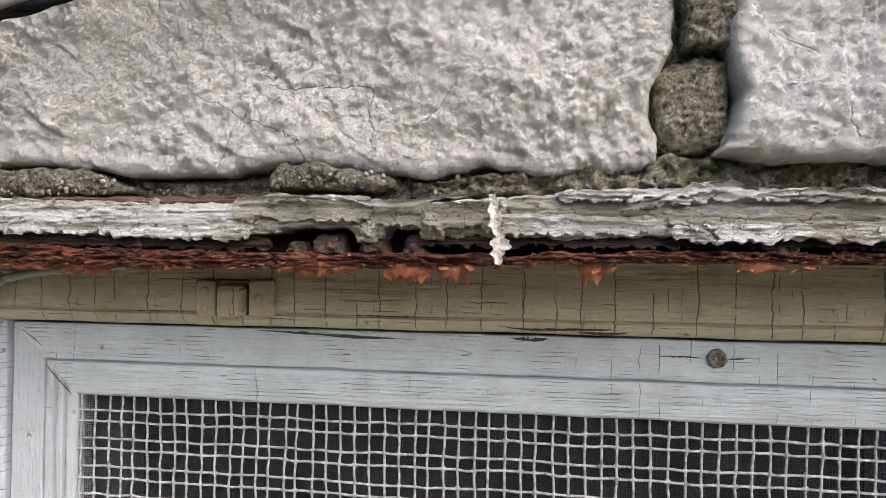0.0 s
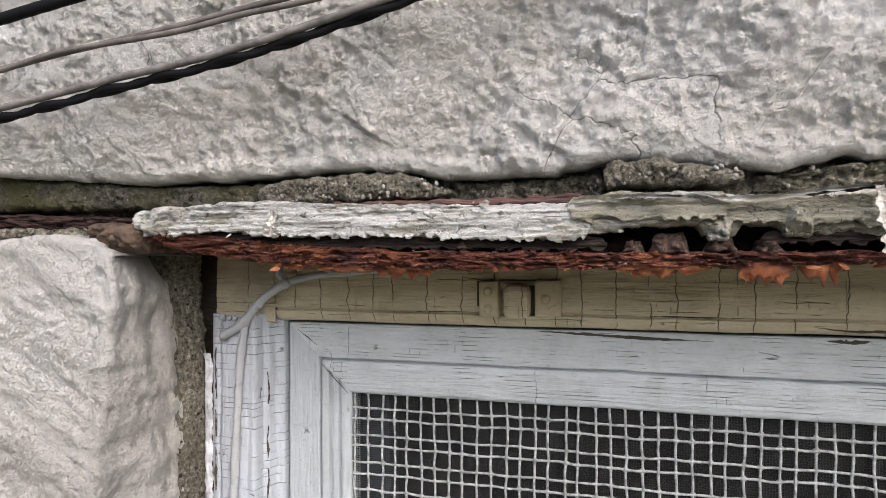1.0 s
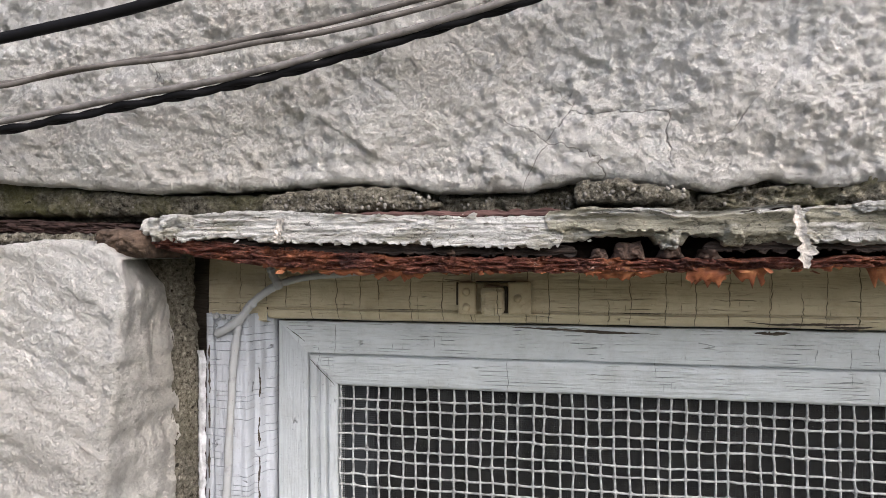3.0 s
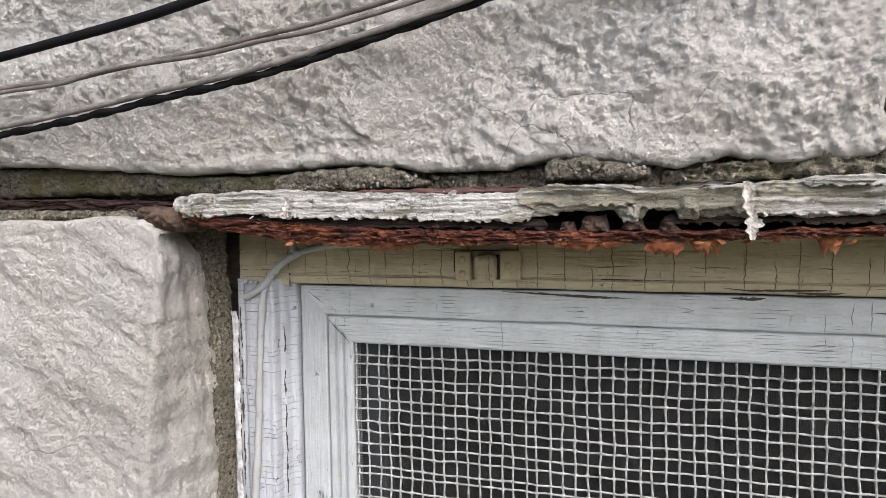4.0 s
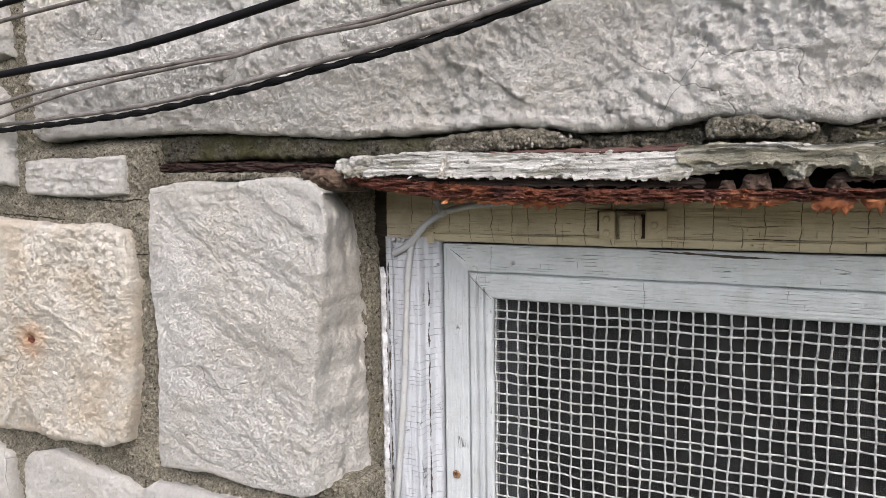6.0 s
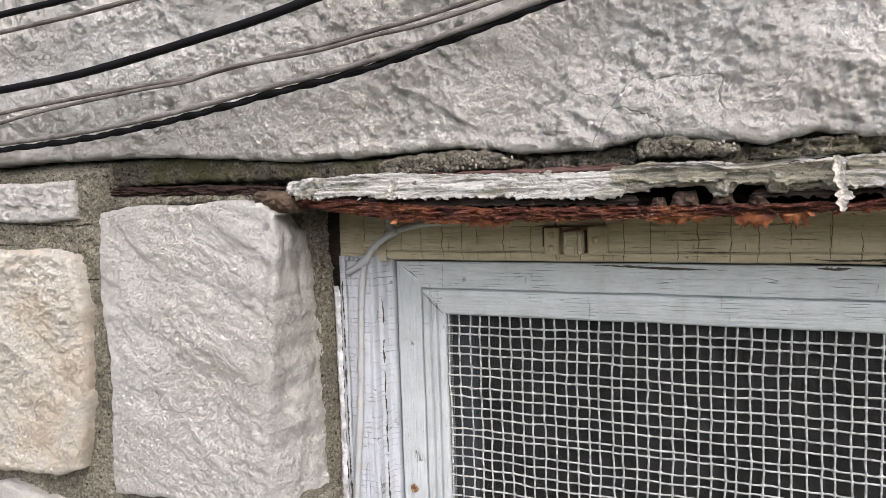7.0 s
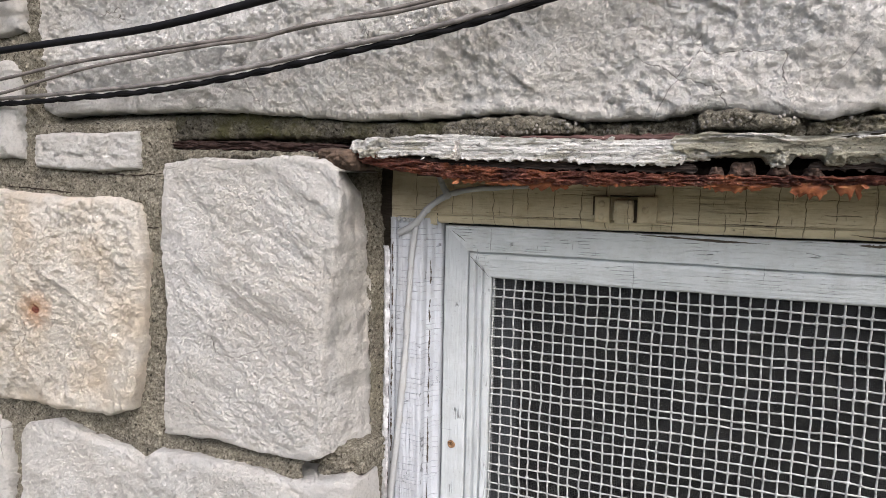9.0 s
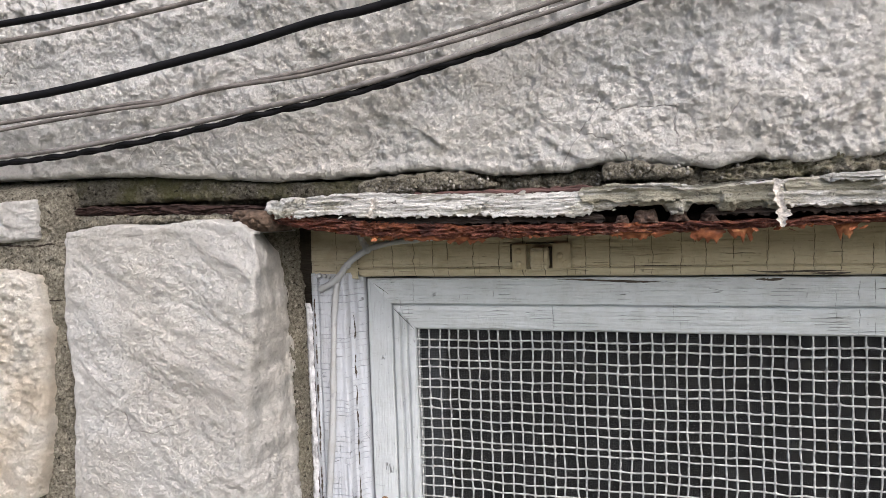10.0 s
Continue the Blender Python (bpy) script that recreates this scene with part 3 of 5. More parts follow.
def chunk(name, outline, face, mat, seed, step=0.0016, rough=0.004, depth=0.03, bulge=0.003, label=""):
    """A lump of old mortar: a four-cornered crumbly patch; outline gives bottom and top polylines."""
    bottom, top = outline
    width = top[-1][0] - top[0][0]
    n, m = max(10, int(width / step)), max(8, int((max(p[1] for p in top) - min(p[1] for p in bottom)) / step))
    b, t = line(bottom, n), line(top, n)
    v = np.linspace(0, 1, m)[:, None]
    x, z = (1 - v) * b[None, :, 0] + v * t[None, :, 0], (1 - v) * b[None, :, 1] + v * t[None, :, 1]
    u = np.linspace(0, 1, n)[None, :] + 0 * x
    v = v + 0 * x
    near = np.minimum(np.minimum(u, 1 - u) * width, np.minimum(v, 1 - v) * 0.02)
    k = np.clip(near / 0.004, 0, 1)
    y = face - bulge * (1 - (2 * u - 1) ** 4) * (1 - (2 * v - 1) ** 4) + 0.003 * (1 - np.sqrt(1 - (1 - k) ** 2))
    grains = np.abs(fbm(x * 180, z * 180, 2, seed + 3))
    y = y - rough * fbm(x * 60, z * 70, 4, seed, 0.6) - 0.5 * rough * grains - 0.0016 * fbm(x * 260, z * 260, 2, seed + 4)
    x, z = x + 0.0018 * fbm(x * 110, z * 110, 3, seed + 6), z + 0.0018 * fbm(x * 110, z * 110, 3, seed + 7)
    r = 3
    x, y, z = (np.pad(a, r, mode="edge") for a in (x, y, z))
    ku = np.maximum(r - np.arange(n + 2 * r), np.arange(n + 2 * r) - (n + r - 1)).clip(0)[None, :]
    kv = np.maximum(r - np.arange(m + 2 * r), np.arange(m + 2 * r) - (m + r - 1)).clip(0)[:, None]
    y = y + depth * np.maximum(ku, kv) / r
    return sheet(name, x, y, z, mat, wall, label)


chunk("mortar_lump", ([(0.043, 1.602), (0.09, 1.602), (0.1635, 1.603), (0.193, 1.6045)], [(0.043, 1.613), (0.056, 1.619), (0.111, 1.6225), (0.160, 1.6215), (0.193, 1.609)]), -0.119, M_GRAVEL, 71, label="gravelly grey mortar remnant")
chunk("mortar_lump", ([(0.299, 1.607), (0.347, 1.606), (0.381, 1.607)], [(0.299, 1.623), (0.33, 1.6245), (0.362, 1.618), (0.381, 1.614)]), -0.121, M_GRAVEL, 73, label="gravelly grey mortar remnant")
chunk("mortar_lump", ([(0.551, 1.632), (0.572, 1.629), (0.592, 1.634)], [(0.545, 1.683), (0.57, 1.6915), (0.594, 1.689)]), -0.104, M_PLUG, 79, bulge=0.008, rough=0.003, label="rounded mossy mortar plug between two stones")
chunk("mortar_lump", ([(0.5635, 1.6945), (0.593, 1.694)], [(0.565, 1.90), (0.593, 1.90)]), -0.121, M_GRAVEL, 83, rough=0.003, label="brown-grey mortar piece between two stones")
chunk("mortar_lump", ([(0.39, 1.602), (0.55, 1.606), (0.60, 1.606), (0.88, 1.602)], [(0.39, 1.612), (0.55, 1.630), (0.60, 1.626), (0.88, 1.622)]), -0.101, M_PLUG, 87, rough=0.009, label="crumbling mossy mortar over the lintel")
chunk("mortar_lump", ([(0.19, 1.601), (0.30, 1.601)], [(0.19, 1.616), (0.30, 1.617)]), -0.097, M_GRAVEL, 89, rough=0.008, label="crumbling mortar over the lintel")
chunk("mortar_lump", ([(-0.335, 1.602), (-0.2, 1.604), (-0.06, 1.601), (0.05, 1.601)], [(-0.335, 1.634), (-0.2, 1.634), (-0.06, 1.62), (0.05, 1.618)]), -0.112, M_MORTAR_MOSSY, 91, rough=0.003, label="dark stained mortar bed beside the lintel")
chunk("mortar_lump", ([(-0.345, 1.572), (-0.2, 1.579), (-0.08, 1.576)], [(-0.345, 1.590), (-0.2, 1.588), (-0.08, 1.586)]), -0.116, M_MORTAR, 93, rough=0.004, label="crumbly mortar under the buried lintel end")

chunk("mortar_lump", ([(-0.104, 1.5745), (-0.085, 1.566), (-0.060, 1.566)], [(-0.104, 1.590), (-0.085, 1.590), (-0.060, 1.588)]), -0.131, M_STAINED, 97, rough=0.007, depth=0.05, label="rust-stained mortar where the lintel is let in")


def pebbles(x0, x1, z0, z1, y, count, seed):
    """Small stones that stick out of the mortar."""
    r = np.random.default_rng(seed)
    bm = bmesh.new()
    for _ in range(count):
        m = Matrix.LocRotScale((r.uniform(x0, x1), y - r.uniform(-0.002, 0.0015), r.uniform(z0, z1)), Euler(r.uniform(0, 6, 3)), np.array((1, 0.8, 0.65)) * (0.0006 + 0.0018 * r.random() ** 3))
        bmesh.ops.create_icosphere(bm, subdivisions=1, radius=1, matrix=m)
    ob = part("pebbles", bm, M_PEBBLE, wall, "small pale pebbles set in mortar", True)
    ob["kind"] = "stuff"




def joint_crack(points, width, seed):
    """A thin dark shrinkage crack in the struck mortar, following its face."""
    p = line(points, 60)
    w = width * np.clip(0.7 + 0.8 * fbm(p[:, 0] * 90, p[:, 1] * 90, 3, seed), 0.2, 1.5) * np.sin(np.linspace(0.1, np.pi - 0.1, 60)) ** 0.4
    z = p[:, 1] + 0.0012 * fbm(p[:, 0] * 60, p[:, 0] * 0, 3, seed + 1)
    z = np.stack([z - w / 2, z, z + w / 2], 1)
    x = np.stack([p[:, 0]] * 3, 1)
    sheet("joint_crack", x, mortar_y(x, z) - np.array([0.0006, 0.0012, 0.0006]), z, M_GAP_SHADE, wall)


joint_crack([(-0.50, 1.5590), (-0.43, 1.5565), (-0.377, 1.5555), (-0.340, 1.559)], 0.0022, 1)
joint_crack([(-0.374, 1.487), (-0.335, 1.489)], 0.0020, 2)
joint_crack([(-0.640, 1.537), (-0.56, 1.534), (-0.50, 1.530)], 0.0026, 3)

pebbles(0.05, 0.19, 1.604, 1.6165, -0.123, 170, 1)
pebbles(0.303, 0.378, 1.608, 1.618, -0.124, 70, 2)
pebbles(-0.34, 0.04, 1.604, 1.618, -0.114, 25, 3)
pebbles(0.19, 0.30, 1.602, 1.613, -0.103, 40, 4)
pebbles(0.40, 0.88, 1.602, 1.616, -0.106, 50, 5)
pebbles(-0.33, -0.09, 1.576, 1.587, -0.119, 70, 6)

chunk("rust_stain", ([(-0.562, 1.362), (-0.549, 1.360)], [(-0.560, 1.370), (-0.546, 1.369)]), -0.1555, M_RUST, 99, rough=0.003, depth=0.02, bulge=0.001, label="rusty iron stain on the stone")

chunk("mortar_lump", ([(-0.115, 1.186), (-0.050, 1.206)], [(-0.115, 1.232), (-0.050, 1.236)]), -0.118, M_MORTAR, 95, rough=0.006, depth=0.05, label="mortar in the joint under the corner stone")

# the side of the opening: rough stained mortar from the wall's face to the window casing
nz = 260
zz, ss = np.meshgrid(np.linspace(0.98, 1.598, nz), np.linspace(0, 1, 40), indexing="ij")
rx = np.interp(zz, [1.0, 1.31, 1.37, 1.43, 1.49, 1.53, 1.575], [-0.074, -0.074, -0.077, -0.081, -0.086, -0.094, -0.115]) * (1 - ss) + np.interp(zz, [1.0, 1.49, 1.515], [-0.0735, -0.0735, -0.078]) * ss + 0.004 * np.sin(np.pi * ss) + 0.0018 * fbm(zz * 18, ss * 2, 3, 5) + 0.0026 * fbm(zz * 90, ss * 9, 4, 8, 0.65)
ry = -0.060 + 0.034 * ss
sheet("opening_side", rx, ry, zz, M_REVEAL, wall, "stained rough mortar edge beside the window")

# plain outer parts of the wall that close the place
bm = bmesh.new()
box(bm, -3.0, -0.855, -0.10, WALL_BACK, 0.0, 3.0)
box(bm, 0.885, 3.0, -0.10, WALL_BACK, 0.0, 3.0)
box(bm, -0.855, 0.885, -0.10, WALL_BACK, 1.965, 3.0)
box(bm, -0.855, 0.885, -0.10, WALL_BACK, 0.0, 0.90)
box(bm, -0.855, -0.125, -0.088, WALL_BACK, 0.90, 1.965)
box(bm, -0.125, 0.885, -0.088, WALL_BACK, 1.603, 1.965)
tagged(part("wall_surround", bm, M_MORTAR), "plain grey mortar-faced masonry round the window bay", "wall", kind="structure")

# ground out of view, its colour raised to throw light onto stone undersides
bm = bmesh.new()
box(bm, -40, 40, -40, 40, -0.2, 0.0)
tagged(part("ground", bm, M_GROUND), "plain unseen ground, lightened to bounce light up", "ground", kind="structure")

# unseen dark bank, added to darken glass reflections and block low sky light
hx, hz = np.meshgrid(np.linspace(-30, 30, 240), np.linspace(0, 1, 40))
hy = -11 + 1.2 * fbm(hx * 0.4, hz * 3, 4, 3, 0.6) + 1.5 * hz**2
tall = 2.8 + 0.8 * fbm(hx[0] * 0.25, hx[0] * 0, 3, 9)
tagged(sheet("backdrop", hx, hy, hz * tall[None, :], M_BACKDROP), "added unseen dark bank that dims reflections and low sky", "trees", kind="structure")

# ---- lintel: rusted steel with peeling white paint ----
lintel = empty("lintel")
lintel.location = (0.27, -0.08, 1.56)
tagged(lintel, "rusted delaminating steel lintel with peeling white paint", "lintel")
bpy.context.view_layer.update()


def under(ob, parent):
    """Make ob a part of parent without moving it."""
    ob.parent = parent
    ob.matrix_parent_inverse = Matrix.Translation(-Vector(parent.location))
    return ob


xs = np.linspace(-0.35, 0.885, 1000)
low = np.interp(xs, [-0.35, -0.21, -0.09, -0.063, -0.029, 0.032, 0.09, 0.16, 0.31, 0.45, 0.56, 0.67, 0.9], [1.5905, 1.588, 1.583, 1.5765, 1.569, 1.560, 1.556, 1.553, 1.5545, 1.558, 1.561, 1.562, 1.562])
high = np.interp(xs, [-0.35, -0.21, -0.09, -0.03, 0.052, 0.16, 0.31, 0.45, 0.56, 0.67, 0.9], [1.601, 1.600, 1.5955, 1.582, 1.574, 1.5665, 1.5645, 1.5645, 1.568, 1.567, 1.567])
high = high + 0.0018 * fbm(xs * 40, xs * 0 + 3, 4, 5, 0.6)
low = low + 0.0012 * fbm(xs * 55, xs * 0 + 9, 4, 6, 0.6)
front = np.interp(xs, [-0.35, -0.08, -0.03, 0.9], [-0.113, -0.117, -0.127, -0.127])
prof = 30
v = np.linspace(0, 1, prof)[:, None]
X = np.repeat(xs[None], prof, 0)
Z = low + (high - low) * v
lay = 0.0035 * fbm(X * 60, Z * 330, 4, 15, 0.7) + 0.0014 * np.sign(fbm(X * 55, Z * 230, 2, 18)) + 0.0022 * fbm(X * 190, Z * 400, 3, 21)
Y = front + lay + 0.004 * (2 * v - 1) ** 4
rows_x, rows_y, rows_z = [X], [Y], [Z]
depth_rows = np.linspace(0, 1, 14)[1:, None]
topback = (X[-1:] + 0 * depth_rows, Y[-1:] + 0.09 * depth_rows, Z[-1:] + 0.001 * fbm(X[-1:] * 60, depth_rows * 8, 3, 4))
botback = (X[:1] + 0 * depth_rows[::-1], Y[:1] + 0.1 * depth_rows[::-1], Z[:1] + 0.004 * depth_rows[::-1] + 0.0016 * fbm(X[:1] * 50, depth_rows[::-1] * 9, 4, 3))
rows = [np.vstack([a, b, c]) for a, b, c in zip(botback, (X, Y, Z), topback)]
cut = int(np.searchsorted(xs, -0.070))
under(sheet("steel_plate", *(a[:, cut:] for a in rows), M_RUST, None, "dark layered rusted steel edge"), lintel)
under(sheet("buried_end", *(a[:, : cut + 1] for a in rows), M_RUST_OLD, None, "dark brown rusted end let into the mortar"), lintel)

# the white band above
xs = np.linspace(-0.066, 0.885, 1250)
BAND_TOP = ([-0.066, -0.058, -0.035, 0.0, 0.051, 0.116, 0.204, 0.285, 0.306, 0.35, 0.40, 0.445, 0.488, 0.537, 0.573, 0.614, 0.9], [1.592, 1.599, 1.603, 1.603, 1.604, 1.600, 1.5975, 1.5975, 1.603, 1.6025, 1.598, 1.602, 1.604, 1.606, 1.607, 1.604, 1.603])
BAND_BOTTOM = ([-0.066, -0.052, -0.036, 0.0, 0.02, 0.057, 0.17, 0.225, 0.275, 0.300, 0.312, 0.354, 0.358, 0.375, 0.380, 0.405, 0.419, 0.505, 0.557, 0.569, 0.608, 0.622, 0.645, 0.9], [1.588, 1.584, 1.578, 1.581, 1.583, 1.578, 1.5765, 1.574, 1.5735, 1.578, 1.581, 1.581, 1.575, 1.575, 1.582, 1.580, 1.576, 1.5745, 1.577, 1.573, 1.574, 1.577, 1.574, 1.574])
top = np.interp(xs, *BAND_TOP) - 0.0015 + 0.0014 * fbm(xs * 40, xs * 0, 4, 31, 0.6)
bot = np.interp(xs, *BAND_BOTTOM) + 0.0016 * fbm(xs * 70, xs * 0 + 4, 4, 33, 0.65)
n = 46
v = np.linspace(0, 1, n)[:, None]
X = np.repeat(xs[None], n, 0)
Z = bot + (top - bot) * v
strat = fbm(X * 15 + 0.7 * fbm(X * 40, Z * 90, 2, 44), Z * 150 + 0.6 * fbm(X * 50, Z * 50, 2, 45), 4, 41, 0.55)
steps = np.floor(strat * 5) / 5
Y = -0.1265 + 0.0025 * fbm(X * 7, Z * 40, 2, 40) + 0.0018 * steps + 0.0011 * fbm(X * 70, Z * 400, 3, 42) + 0.004 * (2 * v - 1) ** 6
Z = Z + 0.0008 * fbm(X * 130, Z * 300, 2, 46)
r = 4
X, Y, Z = (np.pad(a, ((r, r), (r, r)), mode="edge") for a in (X, Y, Z))
ku = np.maximum(r - np.arange(1250 + 2 * r), np.arange(1250 + 2 * r) - (1250 + r - 1)).clip(0)[None, :]
kv = np.maximum(r - np.arange(n + 2 * r), np.arange(n + 2 * r) - (n + r - 1)).clip(0)[:, None]
Y = Y + 0.006 * np.maximum(ku, kv)
under(sheet("paint_band", X, Y, Z, M_PEEL, None, "flaking white paint in brittle layers"), lintel)


def lamina(x0, x1, z0, z1, y, mat, seed, ragged=0.0022, lip=0.0012, label=""):
    """A brittle layer of paint that stands off the band: ragged ends and lower edge, its foot curling out; z0 and z1 are heights over x."""
    n, m = int((x1 - x0) / 0.0009), 18
    u, v = np.linspace(0, 1, n)[None, :], np.linspace(0, 1, m)[:, None]
    x = x0 + (x1 - x0) * u + 0 * v
    ends = np.clip(np.minimum(u, 1 - u) * (x1 - x0) / 0.004, 0.12, 1) ** 0.7
    lo = np.interp(x, *z0) + ragged * (fbm(x * 75, x * 0 + seed, 4, seed, 0.65) + 0.35 * np.sign(fbm(x * 110, x * 0 + 3, 2, seed + 1)))
    hi = np.interp(x, *z1) + 0.6 * ragged * fbm(x * 60, x * 0 + seed + 7, 4, seed + 2, 0.6)
    mid = lo + (hi - lo) * (0.5 + 0.35 * fbm(x * 30, x * 0, 2, seed + 3))
    lo, hi = mid + (lo - mid) * ends, mid + (hi - mid) * ends
    z = lo + np.maximum(hi - lo, 0.0004) * v
    strata = fbm(x * 11 + 0.5 * fbm(x * 45, z * 60, 2, seed + 5), z * 230, 3, seed + 4, 0.6)
    yy = y - lip * (1 - v) ** 3 * (1 + fbm(x * 40, x * 0, 2, seed + 6)) + 0.0010 * np.floor(strata * 4) / 2 + 0.0007 * fbm(x * 120, z * 260, 3, seed + 8) + 0.0012 * fbm(x * 14, z * 30, 2, seed + 9)
    X, Y, Z = (np.pad(a, 1, mode="edge") for a in (x, yy, z))
    Y[0], Y[-1], Y[:, 0], Y[:, -1] = Y[0] + 0.004, Y[-1] + 0.004, Y[:, 0] + 0.004, Y[:, -1] + 0.004
    return under(sheet("paint_layer", X, Y, Z, mat, None, label), lintel)


def level(*pairs):
    return [p[0] for p in pairs], [p[1] for p in pairs]


lamina(-0.030, 0.290, level((-0.03, 1.580), (0.02, 1.583), (0.06, 1.578), (0.17, 1.577), (0.225, 1.5735), (0.29, 1.573)), level((-0.03, 1.589), (0.1, 1.5885), (0.29, 1.587)), -0.1300, M_PEEL_WHITE, 601, label="clean white brittle paint layer")
lamina(-0.022, 0.282, level((-0.03, 1.588), (0.15, 1.5865), (0.29, 1.586)), level((-0.03, 1.598), (0.06, 1.598), (0.29, 1.5965)), -0.1288, M_PEEL_WHITE, 611, label="clean white brittle paint layer")
lamina(0.010, 0.205, level((0.0, 1.596), (0.2, 1.594)), level((0.0, 1.603), (0.06, 1.604), (0.12, 1.600), (0.21, 1.598)), -0.1280, M_PEEL, 621)
lamina(-0.012, 0.048, level((0.0, 1.595), (0.05, 1.598)), level((-0.01, 1.602), (0.05, 1.6045)), -0.1300, M_PEEL_WHITE, 625)
lamina(0.276, 0.372, level((0.27, 1.586), (0.36, 1.585), (0.38, 1.588)), level((0.28, 1.600), (0.31, 1.6025), (0.37, 1.601)), -0.1310, M_PEEL_GREEN, 631, label="green-grey algae-stained paint layer")
lamina(0.358, 0.455, level((0.35, 1.584), (0.46, 1.580)), level((0.35, 1.594), (0.46, 1.599)), -0.1285, M_PEEL_GREEN, 641, label="green-grey algae-stained paint layer")
lamina(0.440, 0.545, level((0.44, 1.578), (0.5, 1.5765), (0.55, 1.579)), level((0.44, 1.590), (0.55, 1.590)), -0.1295, M_PEEL, 651)
lamina(0.456, 0.550, level((0.45, 1.588), (0.55, 1.588)), level((0.45, 1.600), (0.55, 1.600)), -0.1285, M_PEEL_GREEN, 661, label="green-grey algae-stained paint layer")
lamina(0.485, 0.548, level((0.48, 1.597), (0.55, 1.598)), level((0.48, 1.604), (0.55, 1.605)), -0.1315, M_PEEL_WHITE, 665)
lamina(0.535, 0.690, level((0.53, 1.593), (0.58, 1.598), (0.69, 1.597)), level((0.53, 1.602), (0.575, 1.608), (0.61, 1.6045), (0.69, 1.604)), -0.1315, M_PEEL_WHITE, 671, label="clean white brittle paint layer")
lamina(0.552, 0.700, level((0.55, 1.582), (0.7, 1.584)), level((0.55, 1.594), (0.7, 1.598)), -0.1285, M_PEEL_GREEN, 681, label="green-grey algae-stained paint layer")
lamina(0.552, 0.632, level((0.55, 1.576), (0.57, 1.5725), (0.61, 1.5735), (0.63, 1.577)), level((0.55, 1.583), (0.63, 1.584)), -0.1318, M_PEEL_WHITE, 691, label="clean white brittle paint layer")
lamina(0.615, 0.885, level((0.61, 1.577), (0.645, 1.5735), (0.9, 1.575)), level((0.61, 1.585), (0.9, 1.587)), -0.1300, M_PEEL, 701)
lamina(0.680, 0.885, level((0.67, 1.588), (0.9, 1.590)), level((0.67, 1.603), (0.9, 1.603)), -0.1295, M_PEEL_WHITE, 711)


lamina(0.105, 0.292, level((0.1, 1.5965), (0.3, 1.5960)), level((0.1, 1.6015), (0.3, 1.6025)), -0.1225, M_PRIMER, 721, 0.0024, 0.0002, "bare red-brown primer")
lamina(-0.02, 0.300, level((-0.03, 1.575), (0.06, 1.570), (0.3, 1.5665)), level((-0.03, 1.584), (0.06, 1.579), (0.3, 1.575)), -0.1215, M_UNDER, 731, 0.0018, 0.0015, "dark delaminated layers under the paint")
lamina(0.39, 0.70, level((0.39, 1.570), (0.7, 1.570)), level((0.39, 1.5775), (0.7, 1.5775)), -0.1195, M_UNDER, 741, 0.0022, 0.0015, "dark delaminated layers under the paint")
for k, (x, z, w, h) in enumerate([(0.338, 1.571, 0.026, 0.014), (0.316, 1.568, 0.016, 0.008), (0.368, 1.5695, 0.020, 0.010), (0.395, 1.568, 0.018, 0.008), (0.62, 1.569, 0.018, 0.009), (0.205, 1.571, 0.016, 0.007)]):
    under(chunk("debris", ([(x - w / 2, z - h / 2), (x + w / 2, z - h / 2)], [(x - w * 0.3, z + h / 2), (x + w * 0.35, z + h / 2)]), -0.118, M_DEBRIS, 180 + k, 0.0009, 0.006, 0.012, label="crumbs of rust and mortar in the hollow"), lintel)


def flake(x, z, width, drop, seed, y=-0.129, mat=None, lean=0.25, name="rust_flake"):
    """A thin curled scale that hangs from (x, z)."""
    n, m = 9, 8
    u, v = np.meshgrid(np.linspace(-0.5, 0.5, n), np.linspace(0, 1, m))
    edge = 0.85 + 0.55 * fbm(u * 5.3 + seed, u * 0 + seed, 4, seed, 0.7)
    xx = x + u * width * (1 - 0.35 * v + 0.25 * fbm(v * 3, u * 0 + 4, 2, seed + 1)) + lean * drop * v * (seed % 3 - 1)
    zz = z - v * drop * edge
    yy = y + 0.35 * drop * v * (v - 0.4) + 0.1 * width * u * u * 4 + 0.0008 * fbm(u * 6, v * 6, 2, seed)
    X = np.concatenate([xx, xx[::-1]]); Y = np.concatenate([yy, yy[::-1] + 0.0007]); Z = np.concatenate([zz, zz[::-1]])
    return under(sheet(name, X, Y, Z, mat or M_FLAKE, None), lintel)


